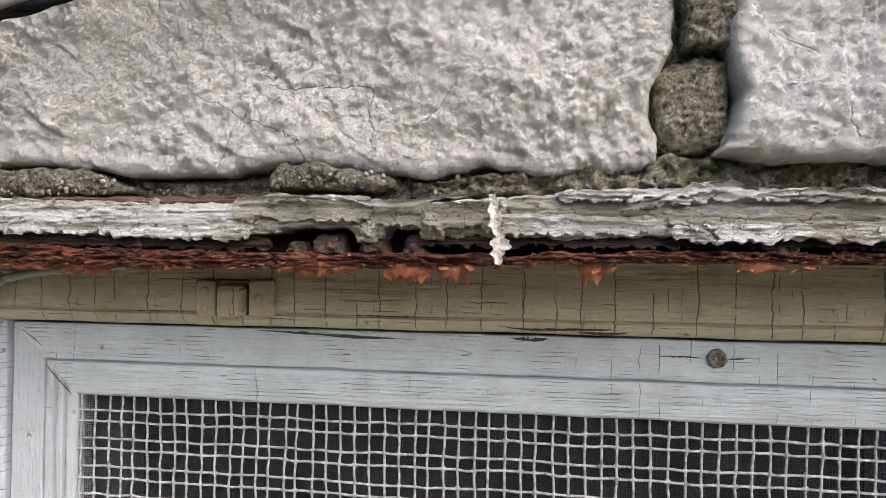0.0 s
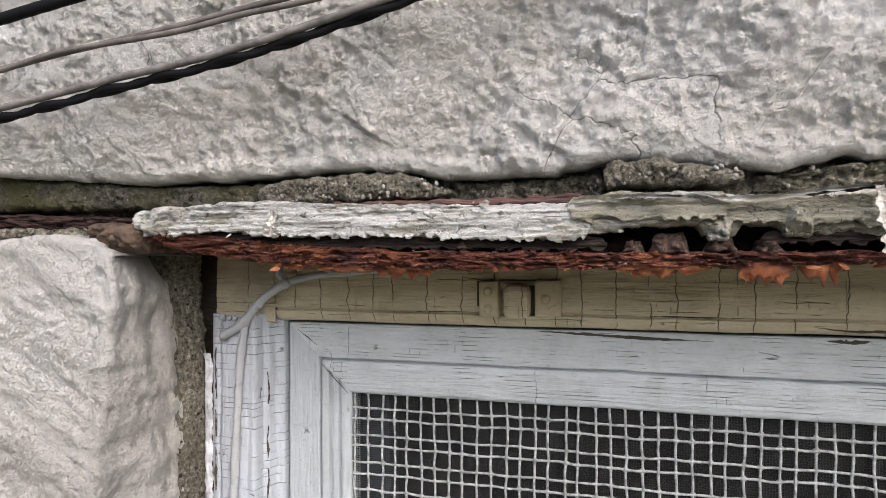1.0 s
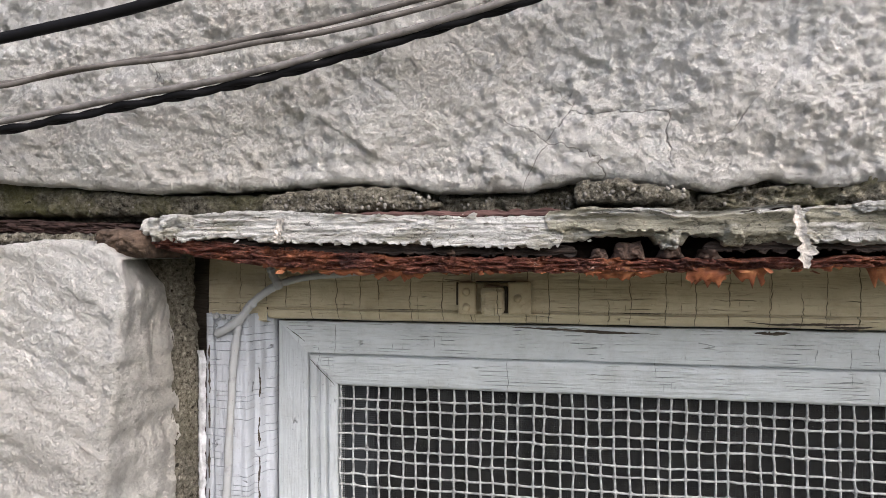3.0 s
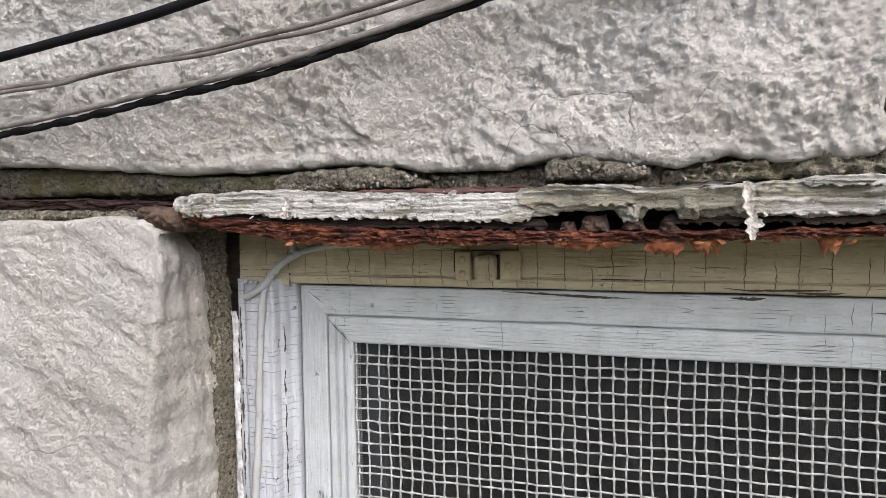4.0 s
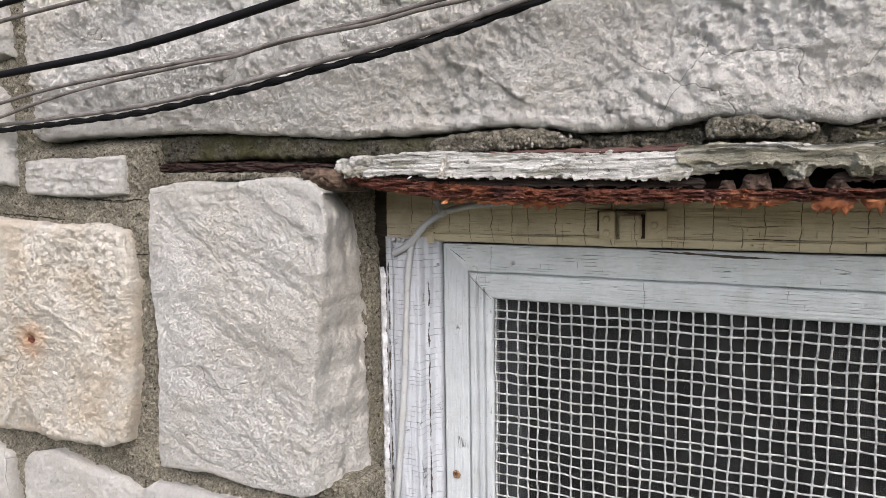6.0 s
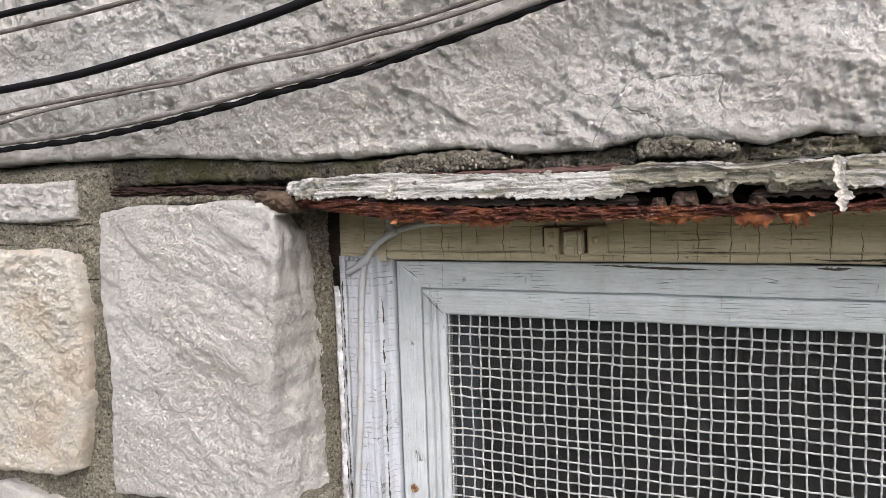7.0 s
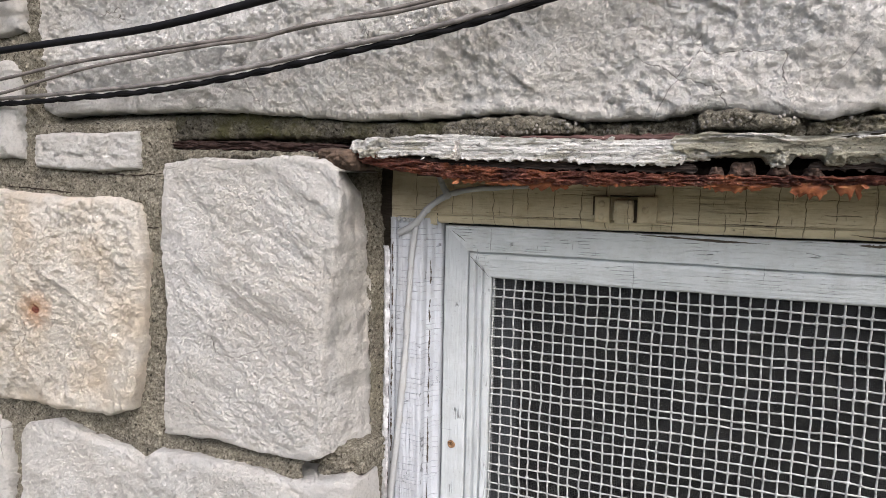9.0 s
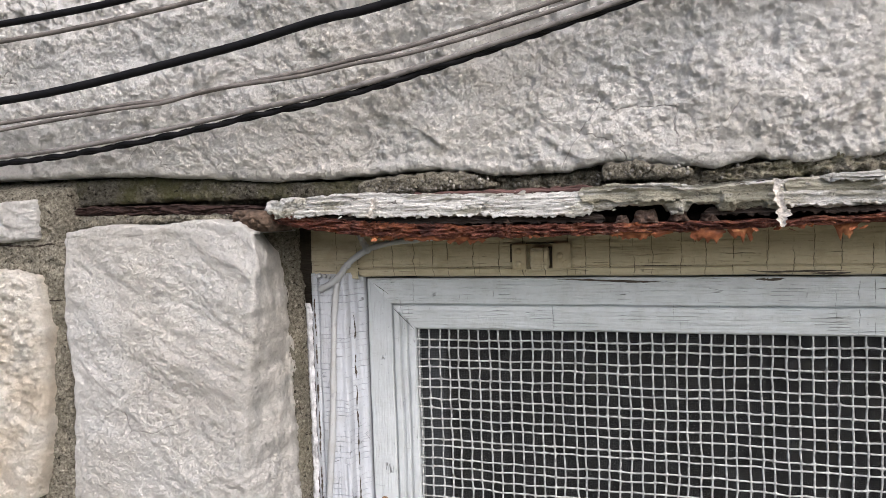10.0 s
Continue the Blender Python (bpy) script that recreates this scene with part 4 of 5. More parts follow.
for k, (x, z, w, d) in enumerate([(0.312, 1.557, 0.010, 0.006), (0.329, 1.557, 0.026, 0.009), (0.344, 1.557, 0.014, 0.006), (0.389, 1.560, 0.020, 0.014), (0.421, 1.560, 0.022, 0.013), (0.508, 1.562, 0.018, 0.017), (0.604, 1.562, 0.028, 0.008),
                              (0.125, 1.558, 0.022, 0.007), (0.156, 1.557, 0.030, 0.010), (0.175, 1.557, 0.014, 0.006), (0.105, 1.560, 0.022, 0.008), (0.085, 1.561, 0.026, 0.007), (0.055, 1.562, 0.02, 0.006), (0.255, 1.558, 0.012, 0.005), (0.45, 1.561, 0.012, 0.004), (0.47, 1.561, 0.02, 0.004), (0.55, 1.563, 0.015, 0.004), (0.58, 1.564, 0.012, 0.005), (0.64, 1.564, 0.02, 0.004), (0.69, 1.564, 0.016, 0.006), (0.075, 1.560, 0.040, 0.008), (0.118, 1.558, 0.050, 0.009), (0.160, 1.557, 0.042, 0.009), (0.205, 1.557, 0.03, 0.006), (0.335, 1.559, 0.045, 0.010), (0.392, 1.560, 0.026, 0.016)]):
    flake(x, z, 1.25 * w, 0.9 * d, 3 * k + k // 3, y=-0.126 + 0.004 * (k % 3))


def scrap(name, spine, widths, y, mat, seed, label="", thick=0.0012):
    """A thin irregular scrap along a spine of (x, z), with its widths; thickness and a slight curl."""
    n, m = 40, 9
    sp, wd = line(spine, n), np.interp(np.linspace(0, 1, n), np.linspace(0, 1, len(widths)), widths)
    u = np.linspace(-0.5, 0.5, m)[None, :]
    tan = np.gradient(sp, axis=0)
    tan /= np.hypot(*tan.T)[:, None]
    wob = 1 + 0.8 * fbm(np.linspace(0, 12, n)[:, None] + 0 * u, np.sign(u) * 3.3 + 0 * np.linspace(0, 12, n)[:, None], 3, seed)
    off = u * wd[:, None] * wob
    X = sp[:, :1] - tan[:, 1:] * off
    Z = sp[:, 1:] + tan[:, :1] * off
    Y = y - 0.004 * (u * 2) ** 2 * np.linspace(0.2, 1, n)[:, None] + 0.0012 * fbm(X * 90, Z * 90, 3, seed + 1)
    Y = Y - 0.003 * np.linspace(0, 1, n)[:, None]
    X = np.concatenate([X, X[:, ::-1]], 1); Z = np.concatenate([Z, Z[:, ::-1]], 1); Y = np.concatenate([Y, Y[:, ::-1] + thick], 1)
    return under(sheet(name, X, Y, Z, mat, None, label), lintel)


scrap("paint_strip", [(0.4475, 1.6015), (0.4485, 1.592), (0.4505, 1.580), (0.4530, 1.570), (0.4512, 1.5585)], [0.003, 0.0060, 0.0065, 0.009, 0.003], -0.136, M_WHITE, 101, "curled strip of white paint hanging down")
scrap("paint_drip", [(0.0665, 1.597), (0.067, 1.590), (0.0662, 1.583), (0.0665, 1.577)], [0.006, 0.0035, 0.005, 0.0065], -0.136, M_WHITE, 102, "small white paint drip", 0.003)
for k, (spine, widths) in enumerate([
    ([(0.352, 1.6005), (0.37, 1.596), (0.395, 1.597), (0.42, 1.600), (0.445, 1.6015)], [0.002, 0.006, 0.007, 0.005, 0.001]),
    ([(0.487, 1.601), (0.51, 1.5985), (0.53, 1.599)], [0.002, 0.006, 0.002]),
    ([(0.523, 1.592), (0.535, 1.595), (0.546, 1.598)], [0.003, 0.006, 0.002]),
    ([(0.545, 1.598), (0.566, 1.604), (0.585, 1.606), (0.60, 1.603)], [0.003, 0.010, 0.008, 0.002]),
    ([(0.60, 1.6005), (0.63, 1.603), (0.655, 1.601), (0.68, 1.598)], [0.002, 0.006, 0.007, 0.002]),
    ([(0.30, 1.598), (0.32, 1.5995), (0.345, 1.598)], [0.002, 0.005, 0.002]),
    ([(0.56, 1.585), (0.572, 1.580), (0.578, 1.574)], [0.003, 0.007, 0.003]),
]):
    scrap("paint_curl", spine, [w * 0.6 for w in widths], -0.1335, M_PEEL, 140 + 3 * k)
for k, (x, z, w, h) in enumerate([(0.3665, 1.579, 0.018, 0.014), (0.409, 1.583, 0.020, 0.018), (-0.056, 1.592, 0.015, 0.014), (-0.046, 1.586, 0.018, 0.014), (-0.031, 1.584, 0.018, 0.013), (-0.018, 1.5955, 0.022, 0.012), (-0.038, 1.5965, 0.016, 0.010)]):
    lump = chunk("paint_lump", ([(x - w * 0.35, z - h / 2), (x + w * 0.3, z - h / 2)], [(x - w / 2, z + h / 2), (x + w / 2, z + h / 2)]), -0.128, M_PEEL, 160 + k, 0.0008, 0.0065, 0.012)
    under(lump, lintel)



def chips(name, count, x0, x1, lo, hi, y, size, mat, seed, label, tilt=0.5):
    """Loose little scales of paint or rust, each a thin five-cornered plate, as one scatter."""
    r = np.random.default_rng(seed)
    vs, fs = [], []
    for _ in range(count):
        x = r.uniform(x0, x1)
        z = r.uniform(float(np.interp(x, *lo)), float(np.interp(x, *hi)))
        sz = r.uniform(0.25, 1.0) ** 2 * size
        m = Euler((r.normal(0, tilt), r.uniform(-0.5, 0.5), r.normal(0, tilt))).to_matrix()
        k = len(vs)
        for side in (0.0, 0.0006):
            for a in range(5):
                rad = sz * r.uniform(0.5, 1.0) if side == 0 else None
                if side == 0:
                    p = Vector((rad * 1.7 * math.cos(a * 1.2566), 0, rad * 0.7 * math.sin(a * 1.2566)))
                    vs.append(m @ p + Vector((x, y + r.uniform(-0.002, 0.002), z)))
                else:
                    vs.append(vs[k + a] + Vector((0, side, 0)))
        fs += [[k + a for a in range(5)], [k + 9 - a for a in range(5)]]
        fs += [[k + a, k + (a + 1) % 5, k + 5 + (a + 1) % 5, k + 5 + a] for a in range(5)]
    ob = under(mesh_object(name, np.array(vs), fs, mat, None, False, label), lintel)
    ob["kind"] = "stuff"


RUST_LO = ([-0.06, -0.03, 0.03, 0.09, 0.31, 0.56, 0.88], [1.576, 1.570, 1.561, 1.556, 1.555, 1.561, 1.562])
RUST_HI = ([-0.06, -0.03, 0.05, 0.16, 0.45, 0.56, 0.88], [1.590, 1.582, 1.574, 1.567, 1.565, 1.568, 1.567])
chips("rust_crumbs", 1300, -0.05, 0.88, RUST_LO, RUST_HI, -0.1285, 0.0020, M_RUST, 5, "small rust scales on the steel edge")
chips("rust_crumbs", 70, 0.06, 0.88, ([0, 0.9], [1.553, 1.558]), RUST_LO, -0.126, 0.0038, M_FLAKE, 6, "small orange rust scales on the steel edge")
chips("paint_chips", 90, -0.05, 0.88, ([-0.06, 0.9], [1.576, 1.576]), ([-0.06, 0.9], [1.600, 1.602]), -0.1325, 0.0034, M_PEEL, 7, "small brittle chips of white paint", 0.35)
# added dark sheets that paint the gap between band and plate black
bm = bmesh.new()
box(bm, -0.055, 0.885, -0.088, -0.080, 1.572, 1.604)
under(part("gap_backing", bm, M_GAP_SHADE, label="added dark backing that blackens the gap"), lintel)
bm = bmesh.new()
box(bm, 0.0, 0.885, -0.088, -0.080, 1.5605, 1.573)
under(part("gap_backing", bm, M_GAP_SHADE, label="added dark backing that blackens the gap"), lintel)

# ---- window ----
window = empty("window_1")
window.location = (0.38, 0.0, 1.2)
tagged(window, "old wooden window frame with crazed grey paint", "window", kind="structure")
W_R, W_B = 0.78, 0.96
screen_sash = empty("screen_sash")
screen_sash.location = (0.38, 0.0, W_B)
tagged(screen_sash, "wooden screen sash in cracked pale grey paint with wire cloth", "window screen")


def moulding(name, profile, along, mat, parent, miter, seed, label="", wave=0.0006):
    """A mitred length of moulding. profile: (offset from the outer edge, y). along: ('x', z_outer, x0, x1) or ('z', x_outer, z0, z1)."""
    axis, outer, a0, a1 = along
    pr = line(profile, 110)
    n = int(abs(a1 - a0) / 0.002)
    s = np.linspace(0, 1, n)[:, None]
    d, y = pr[None, :, 0], pr[None, :, 1]
    start = a0 + (d * miter)
    pos = start + (a1 - start) * s
    off = d + 0 * s
    yy = y + wave * fbm(pos * 25, off * 60, 3, seed) + 0.4 * wave * fbm(pos * 140, off * 300, 2, seed + 1)
    wob = 0.0007 * fbm(pos * 12, off * 0, 3, seed + 2)
    if axis == "x":
        X, Y, Z = pos, yy, outer - off + wob
    else:
        X, Y, Z = outer + off + wob, yy, pos
    return under(sheet(name, X, Y, Z, mat, None, label), parent)


RAIL = [(0.0005, 0.03), (0.0005, 0.0012), (0.002, 0.0), (0.0325, 0.0), (0.0330, 0.005), (0.0345, 0.0052), (0.0350, -0.0005), (0.040, -0.0018), (0.058, 0.0014), (0.0635, 0.003), (0.0655, 0.006), (0.0655, 0.026)]
STILE_WIDTH = 0.0628 / 0.0655
STILE = [(d * STILE_WIDTH, y) for d, y in [(0.0005, 0.03), (0.0005, 0.0012), (0.002, 0.0), (0.0340, 0.0), (0.0345, 0.005), (0.0365, 0.005), (0.0372, -0.001), (0.0445, -0.001), (0.0452, 0.0045), (0.0475, 0.0045), (0.0482, 0.001), (0.0535, 0.001), (0.054, 0.006), (0.0560, 0.006), (0.0565, 0.0025), (0.0635, 0.003), (0.0655, 0.006), (0.0655, 0.026)]]
moulding("top_rail", RAIL, ("x", 1.5005, 0.0, W_R), M_SASH_RAIL, screen_sash, 1.0, 3, "pale grey-blue cracked paint on a wooden rail")
moulding("stile", STILE, ("z", 0.0, 1.5005, W_B), M_STILE_SHADED, screen_sash, -1.0, 5, "pale grey-blue painted stile with moulded edge")

# head of the frame, behind the lintel
HEADP = [(-0.07, -0.017), (-0.03, -0.017), (-0.0125, -0.017), (-0.0120, -0.0135), (-0.0105, -0.0130), (-0.0098, -0.0165), (-0.003, -0.0135), (-0.0008, -0.0095), (0.0, -0.006), (0.0002, 0.015)]
moulding("frame_head", HEADP, ("x", 1.5027, -0.004, W_R), M_HEAD_SHADED, window, 0.0, 7, "cracked paint on the frame's head, khaki with painted-in shade", 0.0008)
# jamb casing
CASING = [(0.0, 0.02), (0.0, -0.0285), (0.003, -0.030), (0.0085, -0.0305), (0.009, -0.026), (0.0105, -0.026), (0.011, -0.0305), (0.020, -0.0315), (0.040, -0.0305), (0.0425, -0.0315), (0.0455, -0.0315), (0.047, -0.028), (0.0475, -0.018), (0.0525, -0.016), (0.0545, -0.008), (0.0575, -0.006), (0.0605, -0.005), (0.0615, -0.003), (0.0617, 0.02)]
moulding("head_end", [(-0.068, -0.016), (-0.03, -0.0175), (0.004, -0.0175), (0.006, -0.012), (0.006, 0.01)], ("x", 1.5060, -0.0670, -0.0035), M_HEAD_SHADED, window, 0.0, 8, "cracked paint over the jamb, khaki with painted-in shade", 0.0008)
moulding("frame_jamb", CASING, ("z", -0.0635, 1.509, W_B), M_CASING_SHADED, window, 0.0, 9, "grey paint with fine crazing on the jamb casing", 0.0009)
# caulk between casing and masonry
zz, ss = np.meshgrid(np.linspace(0.98, 1.472, 420), np.linspace(0, 1, 14), indexing="ij")
edge = 0.0016 * fbm(zz * 40, ss * 0, 5, 77, 0.7)
cx = -0.0735 - 0.012 * np.clip((zz - 1.465) / 0.035, 0, 1) - 0.004 * np.clip((1.3 - zz) / 0.15, 0, 1) * (1 - ss) + 0.0105 * ss + edge * (ss - 0.2)
cy = -0.0265 - 0.0035 * np.sin(np.pi * np.clip(ss, 0, 1)) - 0.0010 * fbm(zz * 120, ss * 4, 3, 78) - 0.003 * ss
under(sheet("caulk", cx, cy, zz, M_CAULK, None, "lumpy off-white old caulk"), window)

# hanger hardware painted over on the head
hanger = empty("hanger")
hanger.location = (0.225, -0.015, 1.51)
tagged(hanger, "small metal screen hanger painted over khaki", "hanger")
bm = bmesh.new()
box(bm, 0.192, 0.209, -0.024, -0.012, 1.5115, 1.5415, 0.0018)
under(part("plate", bm, M_HANGER), hanger)
bm = bmesh.new()
box(bm, 0.2385, 0.260, -0.0235, -0.012, 1.5125, 1.5425, 0.0018)
under(part("plate", bm, M_HANGER), hanger)
bm = bmesh.new()
box(bm, 0.2140, 0.2350, -0.0330, -0.012, 1.5115, 1.5385, 0.0045)
under(part("lug", bm, M_HEAD_SHADED), hanger)
# dark strips draw the gap by the lug and shadow lines round the plates
bm = bmesh.new()
box(bm, 0.2335, 0.2380, -0.0185, -0.012, 1.513, 1.538, 0.001)
box(bm, 0.208, 0.246, -0.0182, -0.012, 1.5415, 1.5428, 0.0005)
box(bm, 0.1893, 0.1915, -0.0185, -0.012, 1.520, 1.5415, 0.0006)
under(part("gap_shade", bm, M_DARKWOOD_SHADE, label="dark strips for the gap and shade round the hanger"), hanger)
for x, z in ((0.200, 1.533), (0.200, 1.5185), (0.2475, 1.5275)):
    bm = bmesh.new()
    bmesh.ops.create_uvsphere(bm, u_segments=14, v_segments=8, radius=1, matrix=Matrix.Translation((x, -0.0242, z)) @ Matrix.Diagonal((0.0038, 0.0020, 0.0038, 1)))
    under(part("screw", bm, M_HANGER, smooth=True), hanger)


def screw(x, y, z, radius, mat, label):
    """A paint-choked screw head: a worn rim round a hollow with a crossed slot."""
    ring = np.array([(1.12, 0.0012), (1.0, -0.0004), (0.86, -0.0012), (0.68, -0.0010), (0.55, 0.0004), (0.36, 0.0002), (0.2, 0.0014), (0.02, 0.0016)])
    a = np.linspace(0, 2 * np.pi, 36, endpoint=False)[None, :]
    r = radius * ring[:, :1] * (1 + 0.10 * fbm(np.cos(a) * 2 + x * 90, np.sin(a) * 2 + ring[:, :1], 3, 7))
    slot = 0.0009 * np.exp(-((np.minimum(np.abs(np.cos(a)), np.abs(np.sin(a))) * r / (0.14 * radius)) ** 2)) * (ring[:, :1] < 0.8)
    v = np.stack([x + r * np.cos(a), y - 0.0022 + ring[:, 1:] + slot + 0.0005 * fbm(np.cos(a) * 3, np.sin(a) * 3 + 4 * ring[:, :1], 3, 9), z + r * np.sin(a)], -1)
    return under(mesh_object("screw", v.reshape(-1, 3), grid_faces(*r.shape, True), mat, None, True, label), screen_sash)


screw(0.613, 0.0, 1.4865, 0.0068, M_DARKSCREW, "dark paint-choked screw head")
screw(0.0155, 0.0, 1.2115, 0.0048, M_SCREW, "rusty screw head")

# hardware cloth
cloth = empty("hardware_cloth")
cloth.parent = screen_sash
cloth.matrix_parent_inverse = Matrix.Translation(-Vector(screen_sash.location))
cloth["label"] = "paint-clogged galvanised wire cloth"
PITCH = 0.0128
X0, Z0 = 0.060, 1.440


def warp(x, z):
    """The cloth sags and bulges a little."""
    dx = 0.0014 * fbm(x * 7, z * 9, 2, 201) + 0.0009 * fbm(x * 40, z * 40, 2, 203)
    dz = 0.0015 * fbm(x * 7 + 5, z * 9, 2, 202) + 0.0009 * fbm(x * 40, z * 40, 2, 204)
    dy = 0.0025 * fbm(x * 6, z * 6, 2, 205)
    return dx, dy, dz


rng = np.random.default_rng(4)
cols = X0 + PITCH * (np.arange(58) + 0.5) + rng.normal(0, 0.0007, 58)
lines_z = Z0 - PITCH * (np.arange(38) + 0.35) + rng.normal(0, 0.0006, 38) + 0.0012 * (-1.0) ** np.arange(38)
CLOTH_Y = 0.0085
for i, x in enumerate(cols):
    if x > W_R - 0.02:
        continue
    z = np.linspace(Z0 + 0.004, W_B + 0.02, 150)
    dx, dy, dz = warp(x + 0 * z, z)
    p = np.stack([x + dx, CLOTH_Y + dy + 0.0005 * np.cos(np.pi * (z - Z0) / PITCH + np.pi * i), z], 1)
    w = tube("wire", p, 0.00112 * (1 + 0.16 * fbm(z * 90, z * 0 + i, 2, 301)), M_WIRE, None, 6)
    w.parent = cloth
    w.matrix_parent_inverse = Matrix.Identity(4)
for j, z in enumerate(lines_z):
    if z < W_B + 0.02:
        continue
    x = np.linspace(X0, W_R - 0.02, 220)
    dx, dy, dz = warp(x, z + 0 * x)
    p = np.stack([x, CLOTH_Y + dy - 0.0005 * np.cos(np.pi * (x - X0) / PITCH + np.pi * j), z + dz], 1)
    w = tube("wire", p, 0.00112 * (1 + 0.16 * fbm(x * 90, x * 0 + j, 2, 302)), M_WIRE, None, 6)
    w.parent = cloth
    w.matrix_parent_inverse = Matrix.Identity(4)
# paint gathered at the crossings
bm_v, bm_f = [], []
for i, x in enumerate(cols):
    for j, z in enumerate(lines_z):
        if x > W_R - 0.02 or z < W_B + 0.02:
            continue
        dx, dy, dz = (float(a) for a in warp(np.array(x), np.array(z)))
        c = np.array([x + dx, CLOTH_Y + dy, z + dz])
        s = 0.0032 * (0.7 + 0.5 * rng.random())
        k = len(bm_v)
        d = 0.0011
        for ang in range(8):
            rad = s if ang % 2 == 0 else s * 0.72
            bm_v.append(c + (rad * math.cos(ang * math.pi / 4), 0, rad * math.sin(ang * math.pi / 4)))
        bm_v.append(c + (0, -d, 0))
        bm_v.append(c + (0, d, 0))
        for ang in range(8):
            bm_f.append([k + ang, k + (ang + 1) % 8, k + 8])
            bm_f.append([k + (ang + 1) % 8, k + ang, k + 9])
knots = mesh_object("paint_film", np.array(bm_v), bm_f, M_WIRE, cloth)
knots["kind"] = "stuff"

# fine insect screen behind
verts, faces = [], []


def bar(p0, p1, r):
    k = len(verts)
    ax = 0 if abs(p1[0] - p0[0]) > 0.1 else 2
    for p in (p0, p1):
        for o in ((-r, 0), (r, 0), (0, r * 1.6)):
            q = list(p)
            q[2 - ax] += o[0]
            q[1] += o[1]
            verts.append(q)
    faces.extend([[k, k + 1, k + 4, k + 3], [k + 1, k + 2, k + 5, k + 4], [k + 2, k, k + 3, k + 5]])


FINE = 0.0021
for i in range(int((W_R - 0.02 - X0) / FINE)):
    bar((X0 + i * FINE, 0.016, W_B), (X0 + i * FINE + 0.001, 0.016, Z0 + 0.004), 0.00022)
for j in range(int((Z0 - W_B) / FINE)):
    bar((X0, 0.0164, W_B + j * FINE), (W_R - 0.02, 0.0164, W_B + j * FINE + 0.001), 0.00022)
fine = mesh_object("insect_screen", np.array(verts), faces, M_SCREEN, None, False, "fine grey insect screen")
fine["kind"] = "stuff"
under(fine, screen_sash)

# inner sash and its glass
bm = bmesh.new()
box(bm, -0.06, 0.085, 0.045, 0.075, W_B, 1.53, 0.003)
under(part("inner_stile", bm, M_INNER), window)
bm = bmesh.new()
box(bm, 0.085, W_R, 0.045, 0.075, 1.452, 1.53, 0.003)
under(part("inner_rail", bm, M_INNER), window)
bm = bmesh.new()
box(bm, 0.080, W_R, 0.058, 0.061, W_B, 1.456)
pane = under(part("pane", bm, M_GLASS), window)
pane.visible_shadow = False


def sliver(points, width, y, mat, name="wood_crack"):
    """A thin dark split in the paint along a polyline of (x, z)."""
    n = 50
    p = line(points, n)
    w = width * np.sin(np.linspace(0.05, np.pi - 0.05, n)) * (1 + 0.5 * fbm(np.linspace(0, 9, n), np.zeros(n), 2, 7))
    zc = p[:, 1] + 0.0004 * fbm(p[:, 0] * 150, p[:, 0] * 0, 3, 9)
    X = np.stack([p[:, 0]] * 3, 1)
    Z = np.stack([zc - w / 2, zc, zc + w / 2], 1)
    Y = np.stack([y + 0.0006 + 0 * w, y - 0.0004 + 0 * w, y + 0.0006 + 0 * w], 1)
    return under(sheet(name, X, Y, Z, mat, None), screen_sash if y > -0.01 else window)


sliver([(0.235, 1.4985), (0.28, 1.4970), (0.33, 1.4950), (0.376, 1.4945)], 0.0030, -0.0006, M_DARKWOOD_SHADE)
sliver([(0.010, 1.4935), (0.018, 1.4880), (0.030, 1.4795)], 0.0016, -0.0006, M_DARKWOOD_SHADE)
sliver([(0.0365, 1.4615), (0.048, 1.4500), (0.0625, 1.4365)], 0.0011, -0.0022, M_DARKWOOD_SHADE)
sliver([(0.32, 1.5150), (0.36, 1.5146), (0.41, 1.5152)], 0.0012, -0.0165, M_DARKWOOD_SHADE)
sliver([(0.10, 1.5152), (0.14, 1.5150), (0.185, 1.5153)], 0.0014, -0.0165, M_DARKWOOD_SHADE)
sliver([(0.455, 1.4975), (0.47, 1.4968), (0.485, 1.4978)], 0.004, -0.0006, M_DARKWOOD_SHADE)
sliver([(0.445, 1.5085), (0.47, 1.5065), (0.50, 1.5075), (0.54, 1.5080)], 0.0022, -0.0150, M_DARKWOOD_SHADE)
sliver([(0.505, 1.5055), (0.53, 1.5045), (0.548, 1.5065)], 0.0026, -0.0142, M_DARKWOOD_SHADE)
sliver([(0.57, 1.4868), (0.59, 1.4872), (0.606, 1.4862)], 0.0014, -0.0006, M_DARKWOOD_SHADE)
sliver([(0.62, 1.4862), (0.635, 1.4868)], 0.0012, -0.0006, M_DARKWOOD_SHADE)


def split(x, z0, z1, width, y, seed):
    """A ragged dark split that runs up the casing."""
    n = 90
    z = np.linspace(z0, z1, n)
    w = width * np.clip(0.55 + 0.9 * fbm(z * 90, z * 0, 3, seed), 0.08, 1.6) * np.sin(np.linspace(0.05, np.pi - 0.05, n)) ** 0.5
    xc = x + 0.0012 * fbm(z * 40, z * 0 + 2, 3, seed + 1)
    X = np.stack([xc - w / 2, xc, xc + w / 2], 1)
    Y = np.stack([y + 0.0006 + 0 * w, y - 0.0004 + 0 * w, y + 0.0006 + 0 * w], 1)
    return under(sheet("paint_split", X, Y, np.stack([z] * 3, 1), M_DARKWOOD_SHADE, None), window)


for k, (z0, z1) in enumerate([(1.478, 1.43), (1.42, 1.395), (1.385, 1.345), (1.335, 1.27), (1.262, 1.20), (1.19, 1.08)]):
    split(-0.0585, z1, z0, 0.0036, -0.0312, 30 + k)
